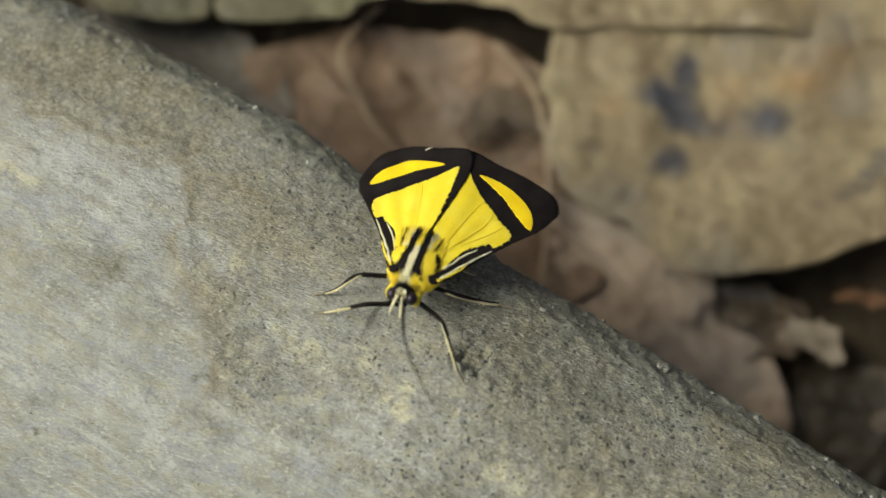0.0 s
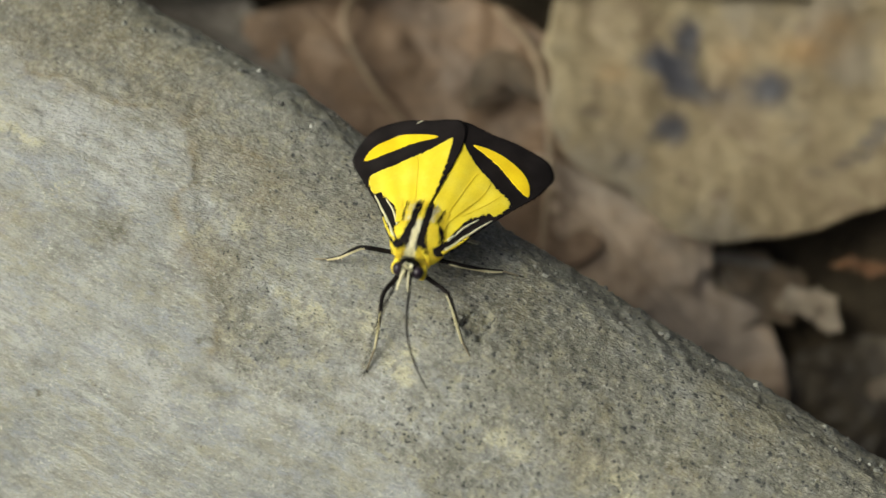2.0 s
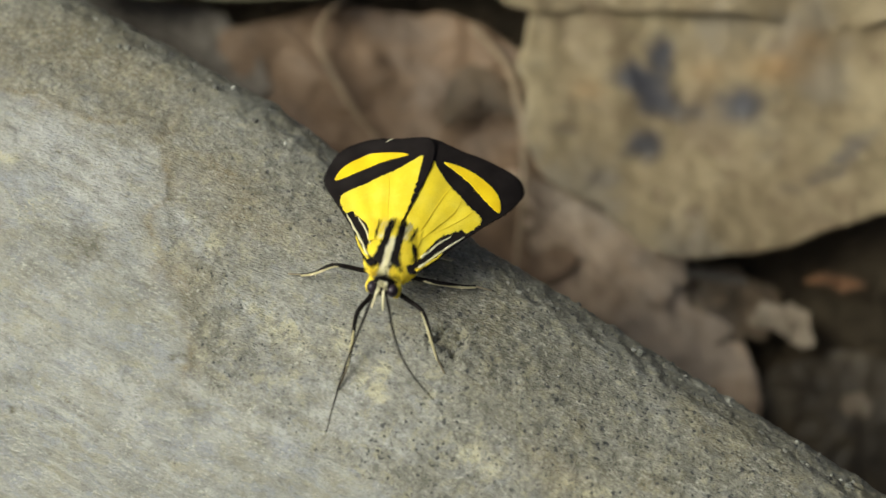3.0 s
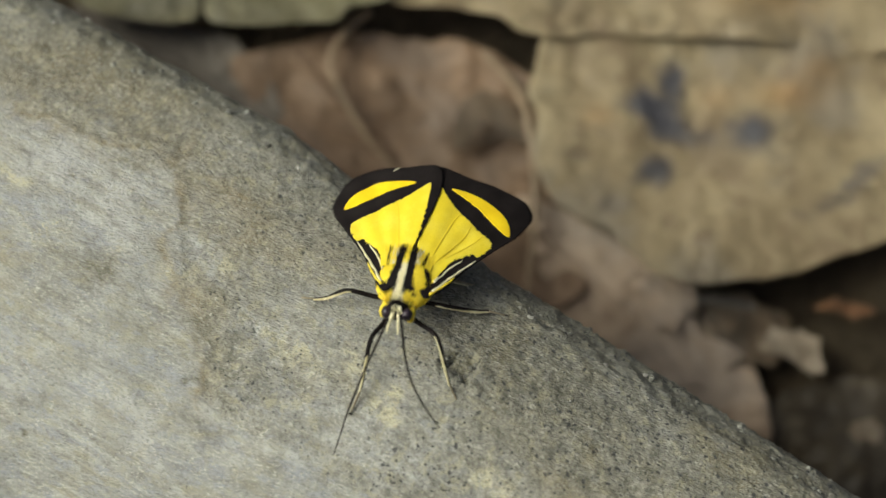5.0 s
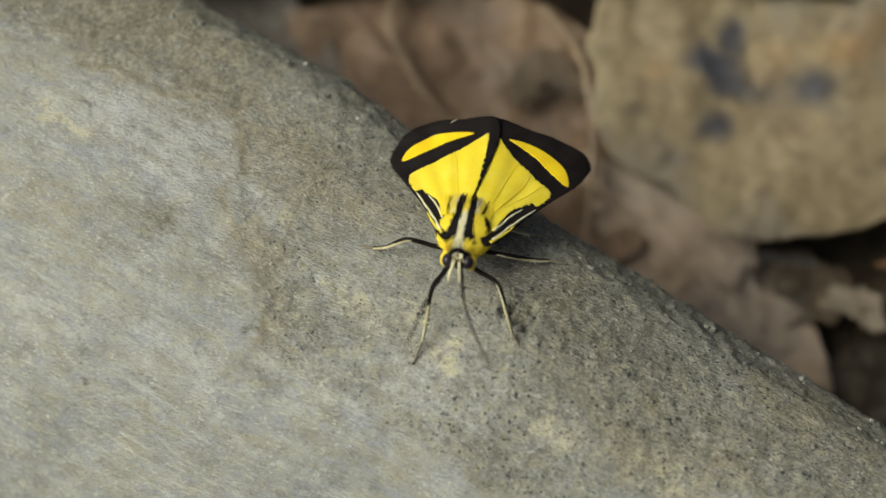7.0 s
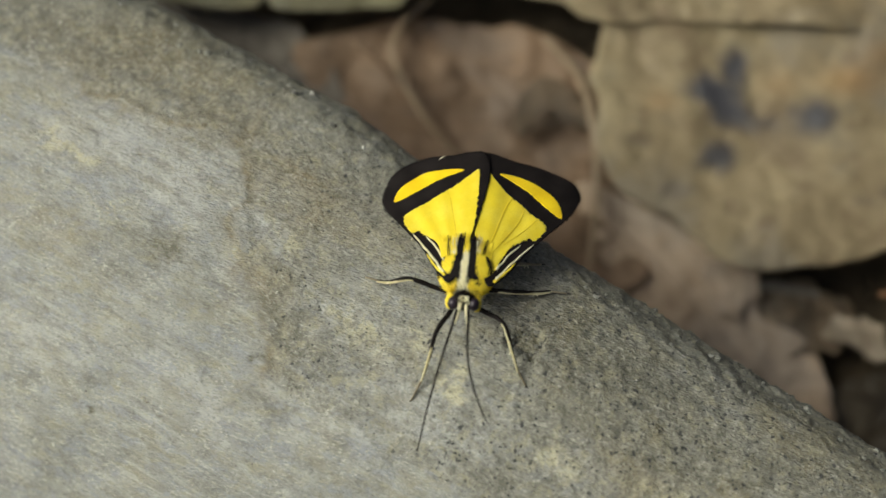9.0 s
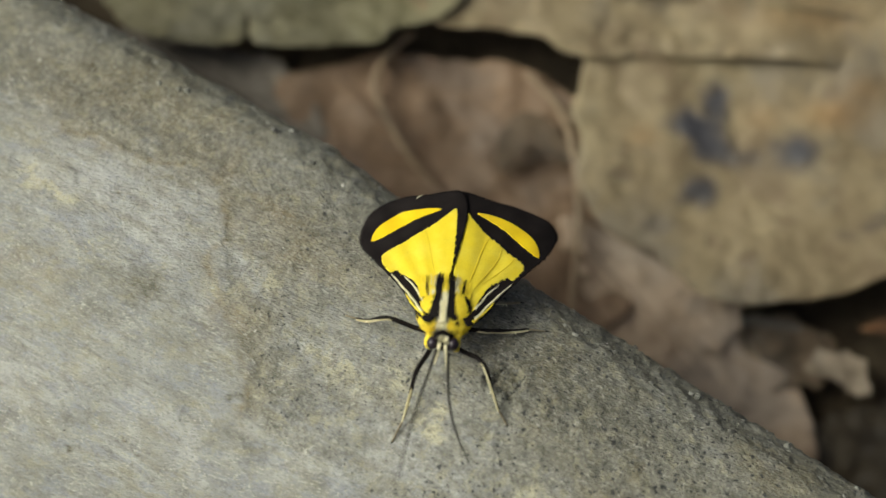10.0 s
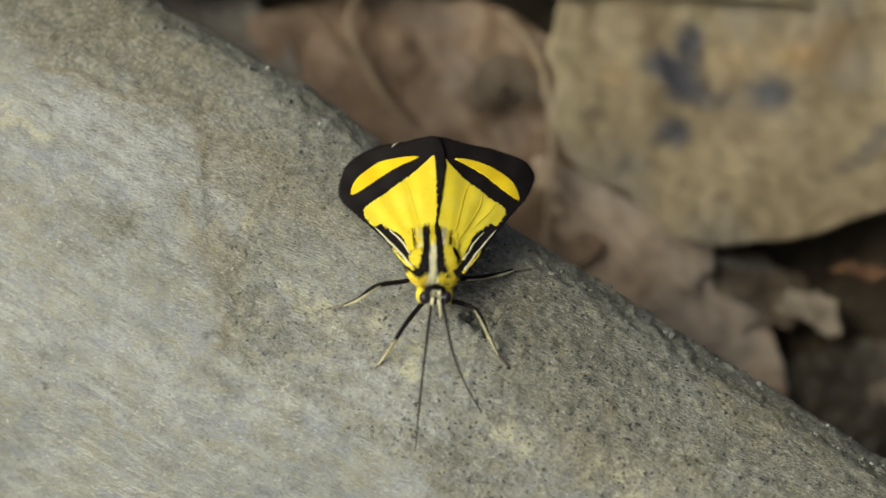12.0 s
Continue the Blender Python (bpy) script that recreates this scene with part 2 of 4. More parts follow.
STONE = stone_material()
SOIL = soil_material()
LEAF_TAN = leaf_material("tan_dead_leaf", (0.196, 0.152, 0.088), (0.116, 0.083, 0.048), (0.250, 0.202, 0.120))
LEAF_RED = leaf_material("reddish_dead_leaf", (0.165, 0.105, 0.062), (0.078, 0.050, 0.030), (0.212, 0.142, 0.090))
LEAF_MID = leaf_material("brown_dead_leaf", (0.215, 0.156, 0.098), (0.12, 0.085, 0.052), (0.27, 0.205, 0.132))
LEAF_BUFF = leaf_material("buff_dead_leaf", (0.35, 0.262, 0.186), (0.20, 0.145, 0.10), (0.41, 0.318, 0.235))
LEAF_GREY = leaf_material("grey_dead_leaf", (0.125, 0.108, 0.088), (0.07, 0.058, 0.046), (0.16, 0.138, 0.112))
LEAF_OLIVE = leaf_material("olive_dead_leaf", (0.130, 0.118, 0.064), (0.078, 0.07, 0.038), (0.17, 0.153, 0.09))
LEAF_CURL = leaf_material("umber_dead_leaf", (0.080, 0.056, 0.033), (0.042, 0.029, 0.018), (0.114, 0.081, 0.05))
# very dark tone that puts the hollow's shade into the leaf colour
LEAF_DARK = leaf_material("hollow_shade_leaf", (0.036, 0.026, 0.014), (0.018, 0.013, 0.008), (0.054, 0.040, 0.022))
LEAF_PALE = leaf_material("pale_dead_leaf", (0.172, 0.134, 0.092), (0.085, 0.064, 0.044), (0.25, 0.204, 0.15))
LEAF_ORANGE = leaf_material("orange_dead_leaf", (0.125, 0.060, 0.026), (0.06, 0.03, 0.014), (0.17, 0.085, 0.038))
YELLOW = scale_material("yellow_scales", (0.81, 0.63, 0.018), (0.86, 0.70, 0.05))
AMBER = scale_material("amber_scales", (0.83, 0.565, 0.005), (0.88, 0.64, 0.010), 0.6, 0.15, 0.2)
BLACK = scale_material("black_scales", (0.008, 0.006, 0.006), (0.013, 0.010, 0.010), 0.75, 0.0, 0.13)
CREAM = scale_material("cream_scales", (0.72, 0.67, 0.42), (0.82, 0.78, 0.56))
HAIR_YELLOW = scale_material("yellow_hair", (0.86, 0.67, 0.02), (0.90, 0.74, 0.05))
LEG_CREAM = scale_material("leg_cream", (0.42, 0.37, 0.20), (0.60, 0.55, 0.34))
LEG_BROWN = scale_material("leg_brown", (0.14, 0.115, 0.075), (0.30, 0.26, 0.17))
WING_VEIN = scale_material("ochre_wing_vein", (0.69, 0.51, 0.012), (0.74, 0.56, 0.02), 0.6, 0.1, 0.2)
EYE = scale_material("compound_eye", (0.014, 0.009, 0.014), (0.028, 0.018, 0.030), 0.3, 0.0, 0.45)
GRIT = scale_material("pale_grit", (0.42, 0.42, 0.38), (0.62, 0.62, 0.58), 0.3, 0.0, 0.6)
CRUMB = scale_material("stone_crumb", (0.16, 0.16, 0.14), (0.27, 0.27, 0.24), 0.8, 0.0, 0.3)
DARK_GRIT = scale_material("dark_grit", (0.085, 0.083, 0.075), (0.15, 0.148, 0.13), 0.5, 0.0, 0.5)


# ---- mesh helpers ----
def mesh_of(name, verts, faces, material, attributes=None, smooth=True):
    me = bpy.data.meshes.new(name)
    me.from_pydata([tuple(v) for v in verts], [], faces)
    me.materials.append(material)
    for key, values in (attributes or {}).items():
        me.attributes.new(key, "FLOAT", "POINT").data.foreach_set("value", np.asarray(values, dtype=np.float32))
    if smooth:
        me.shade_smooth()
    me.update()
    return me


def part(name, me, parent, label=""):
    ob = new(name, me)
    ob.parent = parent
    return tagged(ob, label)


def spline(points, count, closed=False):
    """A smooth run through a few control points."""
    p = np.array(points, dtype=float)
    n = len(p)
    if closed:
        p = np.vstack([p[-1], p, p[0], p[1]])
        spans = n
    else:
        p = np.vstack([2 * p[0] - p[1], p, 2 * p[-1] - p[-2]])
        spans = n - 1
    out = []
    for k in range(count):
        x = k / count * spans if closed else k / (count - 1) * spans
        i = min(int(x), spans - 1)
        f = x - i
        a, b, c, d = p[i], p[i + 1], p[i + 2], p[i + 3]
        out.append(0.5 * (2 * b + (c - a) * f + (2 * a - 5 * b + 4 * c - d) * f * f + (3 * b - a - 3 * c + d) * f ** 3))
    return np.array(out)


def rag(k, seed, freq):
    return noise.noise(Vector((k * freq, seed * 3.7, seed)))


def sheet(outline, height, thick, count=120, rings=16, ragged=0.0, freq=0.35, seed=0.0, centre=None):
    """A thin closed sheet over a star-shaped outline in millimetres: top, underside and edge. height(x, y) in mm."""
    edge = spline(outline, count, True)
    mid = np.array(centre) if centre else edge.mean(0)
    if ragged:
        for k in range(count):
            out = edge[k] - mid
            edge[k] += out / max(np.linalg.norm(out), 1e-6) * ragged * (rag(k, seed, freq) + 0.6 * rag(k, seed + 5, freq * 2.7))
    flat = [mid]
    for r in range(1, rings + 1):
        f = (r / rings) ** 0.85
        flat.extend(mid + (edge - mid) * f)
    flat = np.array(flat)
    z = np.array([height(x, y) for x, y in flat])
    n = len(flat)
    top = np.column_stack([flat, z]) * MM
    low = np.column_stack([flat, z - thick]) * MM
    faces = []
    for side in (0, 1):
        base = side * n
        for k in range(count):
            j = (k + 1) % count
            tri = (base, base + 1 + k, base + 1 + j)
            faces.append(tri if side == 0 else tri[::-1])
            for r in range(1, rings):
                a, b = base + 1 + (r - 1) * count, base + 1 + r * count
                quad = (a + k, b + k, b + j, a + j)
                faces.append(quad if side == 0 else quad[::-1])
    rim = 1 + (rings - 1) * count
    for k in range(count):
        j = (k + 1) % count
        faces.append((rim + k, n + rim + k, n + rim + j, rim + j))
    area = sum(edge[k][0] * edge[(k + 1) % count][1] - edge[(k + 1) % count][0] * edge[k][1] for k in range(count))
    if area < 0:
        faces = [face[::-1] for face in faces]
    return np.vstack([top, low]), faces, np.vstack([flat, flat])


def tube(points, radii, sides=8, count=24):
    """A tapered, rounded tube along a smooth line; millimetres."""
    line = spline(points, count)
    rad = np.interp(np.linspace(0, 1, count), np.linspace(0, 1, len(radii)), radii)
    verts, faces = [], []
    last = Vector((0.31, 0.2, 0.93))
    for k in range(count):
        d = Vector(line[min(k + 1, count - 1)] - line[max(k - 1, 0)]).normalized()
        a = (last - d * last.dot(d)).normalized()
        last = a
        b = d.cross(a)
        for s in range(sides):
            w = 2 * math.pi * s / sides
            verts.append((Vector(line[k]) + (a * math.cos(w) + b * math.sin(w)) * rad[k]) * MM)
    for k in range(count - 1):
        for s in range(sides):
            j = (s + 1) % sides
            faces.append((k * sides + s, k * sides + j, (k + 1) * sides + j, (k + 1) * sides + s))
    faces.append(tuple(range(sides))[::-1])
    faces.append(tuple((count - 1) * sides + s for s in range(sides)))
    return verts, faces


def joined(pieces):
    verts, faces = [], []
    for v, f in pieces:
        base = len(verts)
        verts.extend(v)
        faces.extend(tuple(i + base for i in face) for face in f)
    return verts, faces


def ball(centre, radii, rows=14, cols=20, bumpy=0.0, seed=0.0):
    verts, faces = [], []
    c = Vector(centre)
    for r in range(rows + 1):
        th = math.pi * r / rows
        for s in range(cols):
            w = 2 * math.pi * s / cols
            d = Vector((math.sin(th) * math.cos(w), math.sin(th) * math.sin(w), math.cos(th)))
            k = 1 + bumpy * noise.noise(d * 1.7 + Vector((seed, 0, 0)))
            verts.append((c + Vector((d.x * radii[0], d.y * radii[1], d.z * radii[2])) * k) * MM)
    for r in range(rows):
        for s in range(cols):
            j = (s + 1) % cols
            faces.append((r * cols + s, (r + 1) * cols + s, (r + 1) * cols + j, r * cols + j))
    return verts, faces


def hair(root, way, length, width):
    """One tapered three-sided hair; millimetres."""
    d = Vector(way).normalized()
    a = d.orthogonal().normalized()
    b = d.cross(a)
    root = Vector(root)
    verts = [(root + (a * math.cos(w) + b * math.sin(w)) * width) * MM for w in (0, 2.1, 4.2)]
    bend = root + d * length * 0.55 + Vector((0, 0, 0.04 * length))
    verts += [(bend + (a * math.cos(w) + b * math.sin(w)) * width * 0.8) * MM for w in (0, 2.1, 4.2)]
    verts.append((root + d * length - Vector((0, 0, 0.06 * length))) * MM)
    faces = [(0, 1, 4, 3), (1, 2, 5, 4), (2, 0, 3, 5), (3, 4, 6), (4, 5, 6), (5, 3, 6)]
    return verts, faces


# ---- the stone ----
# u runs along its crest, v across it towards the crest, w out of its upper face.
STONE_U = Vector((0.85934, -0.46018, -0.22309))
STONE_V = Vector((0.50876, 0.81356, 0.28157))
STONE_W = Vector((0.05192, -0.35546, 0.93325))

PALE = [(2.5, -13.5, 3.5, 1.5), (7.5, -16.5, 3.5, 1.6), (-11, -9.5, 4, 1.3), (-41, -4, 5, 2.0), (-37, -8, 6, 2.2), (-27, -5, 3.5, 1.8), (-23.5, -6.5, 3, 1.6), (-31, -14, 5, 2), (-10, -11, 5, 2.5), (-46, -6, 8, 5),
        (-14, -11, 3, 2), (4, -12.5, 4, 2.2), (10, -15, 5, 3), (18.5, -12, 4, 1.8), (-21, -27, 5, 3), (-5, -22, 6, 3), (-40, -30, 8, 4), (-36, -1, 6, 2.5), (1, -18, 5, 3)]
LICHEN = [(4, -10.4, 2.2, 1.4), (-2, -8.5, 2.2, 1.2), (10.4, -0.8, 0.8, 1.6), (18.7, -12.2, 3.2, 1.4), (-10, -10.6, 4.0, 1.8), (-43.5, -12.8, 2.4, 1.2),
          (-22.5, -5, 2.6, 1.2), (5.5, -11.5, 1.6, 1.0), (-26, -9.5, 2, 1.4), (33, -10, 5, 2), (-52, -9, 4, 1.5)]
# Stains, plus shade painted beside the moth at (14, 3), (20, 0) and (9, 6).
DIRT_SHADE = [(-52, 7.5, 18, 4.5, 0.42), (-66, 2, 10, 5, 0.3), (-35.2, -14.0, 3.8, 1.7, 0.32), (-33.2, -12.6, 2.8, 1.3, 0.25), (-19.9, -14.2, 3.0, 2.2, 0.35), (-18.2, -20.3, 0.55, 0.45, 0.9), (14, 3, 9, 4, 0.38), (20, 0, 7, 3, 0.3), (9, 6, 6, 3, 0.2), (-37.8, -15.2, 4.5, 1.6, 0.38), (-33.7, -13.8, 3.5, 1.3, 0.35), (-14.2, -24, 3, 1.8, 0.4), (-15.5, -15.2, 3.5, 1.4, 0.3), (-25, -14.5, 4, 1.5, 0.25),
        (-39.5, -19, 4, 1.6, 0.3), (-17.3, -19.5, 0.5, 0.45, 0.95), (-32.8, -36.4, 0.5, 0.45, 1), (-24.5, -32.2, 0.55, 0.35, 1), (-27.1, -31.4, 0.4, 0.35, 1),
        (-44.2, -5.6, 0.4, 0.35, 1), (38.9, 0.6, 0.5, 0.6, 0.9), (41, -2.8, 0.8, 0.6, 0.7), (9.3, -1.6, 1.5, 1.3, 0.75), (7.6, -2.0, 0.7, 1.3, 0.85), (11.6, -3.6, 1.3, 0.5, 0.5), (7.2, -3.8, 0.6, 0.7, 0.5), (38.9, -0.9, 0.7, 1.1, 0.85)]
RUST_LINE = [(-56, -1.5), (-48.8, -0.2), (-42.5, 0.4), (-37, 3.2), (-32.2, 0.7), (-29.3, -3.7), (-29.9, -7.1), (-25.6, -10), (-22.2, -12.8), (-18.1, -16.7), (-15, -22)]
OCHRE = [(-52, 7, 10, 4), (-62, 2, 8, 5), (-41, 8.5, 8, 2.5), (-25, 2.5, 4, 1.6), (-34, 4.6, 3, 1.2), (-13, 2, 5, 2.5), (-28, 3.5, 7, 2.5), (-22, -1, 6, 3), (-45, 4.5, 7, 2), (-24, -12, 3, 3), (-50, -19, 8, 2.5), (28, -9, 6, 3)]
VEIN = [(-23.8, -24.5), (-19.6, -28.1), (-16.5, -30.1), (-13, -31.9), (-9.9, -33.1)]


def crest_profile():
    """Across the stone: the angle of fall, run up along the arc, gives v and w."""
    arc = np.arange(-170.0, 130.0, 0.1)
    fall = np.where(arc < 7, np.arctan(0.208 + 0.0227 * np.clip(arc, -36, 8)), 0)
    fall = np.where(arc < -36, np.interp(arc, [-170, -120, -80, -36], [-1.45, -1.4, -1.05, np.arctan(0.208 - 0.0227 * 36)]), fall)
    fall = np.where(arc >= 7, np.interp(arc, [7, 8.2, 8.7, 13.6, 16.2, 19.0, 40], [np.arctan(0.367), 0.40, 0.72, 0.92, 1.38, 1.5, 1.48]), fall)
    v, w = np.cumsum(np.cos(fall)) * 0.1, -np.cumsum(np.sin(fall)) * 0.1
    at = int(np.argmin(abs(arc)))
    return arc, v - v[at], w - w[at] + 0.3


def stone():
    arc, pv, pw = crest_profile()
    us = np.concatenate([-74 - np.cumsum(np.linspace(1.0, 12, 14))[::-1], np.arange(-74, 74.1, 0.33), 74 + np.cumsum(np.linspace(1.0, 12, 14))])
    ss = np.concatenate([-52 - np.cumsum(np.linspace(1.0, 9, 18))[::-1], np.arange(-52, 20.1, 0.33), 20 + np.cumsum(np.linspace(0.8, 7, 22))])
    ss = np.clip(ss, -168, 128)
    V, W = np.interp(ss, arc, pv), np.interp(ss, arc, pw)
    slope_v, slope_w = np.gradient(V, ss), np.gradient(W, ss)
    verts, pale, lichen, dirt_shade, rust, rough, pitted = [], [], [], [], [], [], []
    line, vein = spline(RUST_LINE, 60), spline(VEIN, 30)
    for u in us:
        far = max(abs(u) - 78, 0)
        for i, s in enumerate(ss):
            v, w = V[i], W[i]
            lift = 0.05 * u - 0.0007 * u * u if abs(u) < 78 else 0.05 * math.copysign(78, u) - 4.26 - far * far / 70
            lift += 2 * math.exp(-((u - 12) / 16) ** 2 - ((v + 2) / 12) ** 2)
            q = Vector((u, s, 0))
            big = noise.fractal(q * 0.045, 1.0, 2.0, 4) * 0.9 * min(max((9 - s) / 12, 0.2), 1)
            small = noise.fractal(q * 0.55, 0.8, 2.1, 4)
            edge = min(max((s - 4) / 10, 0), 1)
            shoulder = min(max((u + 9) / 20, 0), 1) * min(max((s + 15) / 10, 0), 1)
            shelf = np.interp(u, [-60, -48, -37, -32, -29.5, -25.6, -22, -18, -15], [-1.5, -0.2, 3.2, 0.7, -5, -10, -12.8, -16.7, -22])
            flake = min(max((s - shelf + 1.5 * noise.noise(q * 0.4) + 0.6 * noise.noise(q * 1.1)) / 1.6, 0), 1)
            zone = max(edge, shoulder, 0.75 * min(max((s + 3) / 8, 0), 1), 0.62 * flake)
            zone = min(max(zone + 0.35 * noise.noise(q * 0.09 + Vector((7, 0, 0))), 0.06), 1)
            out = 0.20 * (1 - flake) + big * min(1, abs(s - 1) / 12 + 0.25) + small * (0.09 + 0.13 * zone)
            if edge > 0.2:
                chip = noise.noise(q * 0.35 + Vector((3, 9, 0)))
                out += 0.24 * edge * chip + 0.34 * edge * max(noise.noise(q * 0.8 + Vector((0, 5, 2))) - 0.25, 0)
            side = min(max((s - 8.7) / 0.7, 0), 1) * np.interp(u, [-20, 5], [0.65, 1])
            if side > 0:
                out += side * (0.24 * noise.fractal(q * 0.42 + Vector((17, 3, 0)), 0.7, 2.2, 4) + 0.32 * max(noise.noise(q * 0.95 + Vector((4, 21, 0))) - 0.15, 0))
            # pit and notch; the colour mask makes both darker too
            pit = math.hypot((u - 9.7) / 1.7, (s + 2.1) / 1.6) * (1 + 0.6 * noise.noise(q * 0.9 + Vector((2, 0, 4))))
            out -= 1.25 * math.exp(-pit ** 4) - 0.3 * math.exp(-((pit - 1.35) / 0.3) ** 2)
            notch = math.hypot((u - 7.6) / 0.7, (s + 2.4) / 1.2) * (1 + 0.4 * noise.noise(q * 1.3))
            out -= 0.8 * math.exp(-notch ** 4)
            nv, nw = -slope_w[i], slope_v[i]
            v += (3.0 * min(max((-6 - u) / 20, 0), 1) - 0.022 * max(u, 0)) * min(max((s - 5) / 5, 0), 1)
            p = STONE_U * u + STONE_V * (v + nv * out) + STONE_W * (w + lift + nw * out)
            verts.append(p * MM)
            pitted.append(zone * np.interp(u, [-34, -4], [0.58, 1]))
            if far > 0 or not -57 < s < 24:
                for store, value in ((pale, 0), (lichen, 0), (dirt_shade, 0), (rust, 0), (rough, zone)):
                    store.append(value)
                continue
            warp = Vector((noise.noise(q * 0.3), noise.noise(q * 0.3 + Vector((31, 0, 0))), 0)) * 2.2 + Vector((noise.noise(q * 1.1), noise.noise(q * 1.1 + Vector((11, 0, 0))), 0)) * 0.8
            x, y = u + warp.x, s + warp.y
            pale.append(min(1, sum(0.75 * math.exp(-(((x - a) / c) ** 2 + ((y - b) / d) ** 2)) for a, b, c, d in PALE)))
            lichen.append(min(1, sum(1.0 * math.exp(-(((x - a) / c) ** 2 + ((y - b) / d) ** 2) ** 2) for a, b, c, d in LICHEN)))
            x3, y3 = u + 0.5 * noise.noise(q * 1.3), s + 0.5 * noise.noise(q * 1.3 + Vector((5, 0, 0)))
            x2, y2 = u + warp.x * 0.7, s + warp.y * 0.7
            dirt_shade.append(min(1, sum(e * math.exp(-((((x2 if c > 2 else x3) - a) / c) ** 2 + (((y2 if c > 2 else y3) - b) / d) ** 2) ** (1 if c > 2 else 2.5)) for a, b, c, d, e in DIRT_SHADE)))
            # broken dark colour below the crest, painted in for that face's shade
            dirt_shade[-1] = min(1, dirt_shade[-1] + side * min(max(0.20 * noise.fractal(q * 0.5 + Vector((8, 8, 3)), 0.8, 2.1, 3), 0), 0.5))
            near = math.sqrt(((line[:, 0] - u - 0.35 * warp.x) ** 2 + (line[:, 1] - s - 0.35 * warp.y) ** 2).min())
            rust.append(min(1, 0.85 * math.exp(-(near / 0.5) ** 2) + 0.30 * math.exp(-(near / 2.2) ** 2) + sum(0.6 * math.exp(-(((x - a) / c) ** 2 + ((y - b) / d) ** 2)) for a, b, c, d in OCHRE)))
            gap = math.sqrt(((vein[:, 0] - u - 0.12 * warp.x) ** 2 + (vein[:, 1] - s - 0.12 * warp.y) ** 2).min())
            pale[-1] = pale[-1] + 0.8 * math.exp(-(gap / 0.32) ** 2)
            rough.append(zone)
    nu, ns = len(us), len(ss)
    faces = [(a * ns + b, (a + 1) * ns + b, (a + 1) * ns + b + 1, a * ns + b + 1) for a in range(nu - 1) for b in range(ns - 1)]
    ob = new("boulder", mesh_of("boulder", verts, faces, STONE, dict(pale=pale, lichen=lichen, dirt_shade=dirt_shade, rust=rust, rough=rough, pitted=pitted)))
    tagged(ob, "rounded grey sandstone boulder with pale lichen and rusty stains", "rock")
    # loose sand grains caught along the crest
    rng = random.Random(4)
    for material, label, total in ((GRIT, "pale glassy sand grains", 22), (DARK_GRIT, "dark sand grains", 45), (CRUMB, "grey stone crumbs", 170)):
        pieces = []
        for k in range(total):
            i = rng.randrange(26, nu - 26)
            s = rng.uniform(8.6, 15.5) if rng.random() < 0.75 else rng.uniform(-35, 10)
            j = int(np.argmin(abs(ss - s)))
            p = verts[i * ns + j] / MM
            r = 0.08 + 0.42 * rng.random() ** 2.2 if s > 8 else rng.uniform(0.06, 0.15)
            if material is CRUMB and k < 16:
                turn = k * 0.39
                i = int(np.argmin(abs(us - 9.8 - 1.9 * math.cos(turn) * rng.uniform(0.4, 1.2))))
                j = int(np.argmin(abs(ss + 2.1 - 1.9 * math.sin(turn) * rng.uniform(0.4, 1.2))))
                p, r = verts[i * ns + j] / MM, rng.uniform(0.12, 0.34)
            pieces.append(ball(p, (r, r * rng.uniform(0.7, 1.1), r * rng.uniform(0.6, 1)), 5, 7, 0.5, k))
        v, f = joined(pieces)
        tagged(part("grit", mesh_of("grit", v, f, material, smooth=False), ob, label), kind="stuff")
    return ob


# ---- ground and leaf litter ----
# The litter lies on a bank behind the boulder: x to the side, y up the bank, z out of it.
BANK = Matrix.Translation((0, 0.0219, -0.0445)) @ pose(0, 0, 0, 26.57, 0, 0)


def ground():
    steps = np.concatenate([[-400, -60, -8, -1.2, -0.4], np.linspace(-0.22, 0.24, 70), [0.4, 1.2, 8, 60, 400]])
    verts, faces = [], []
    n = len(steps)
    for x in steps:
        for y in steps:
            t = min(max(y, -0.02), 0.12)
            z = -0.0445 + 0.5 * (t - 0.0219) - 0.010
            if abs(x) < 0.3 and abs(y) < 0.3:
                z += 0.005 * noise.fractal(Vector((x * 30, y * 30, 0)), 1.0, 2.0, 3)
            verts.append((x, y, z))
    for a in range(n - 1):
        for b in range(n - 1):
            faces.append((a * n + b, (a + 1) * n + b, (a + 1) * n + b + 1, a * n + b + 1))
    return tagged(new("ground", mesh_of("ground", verts, faces, SOIL)), "dark damp forest soil", "ground", kind="structure")


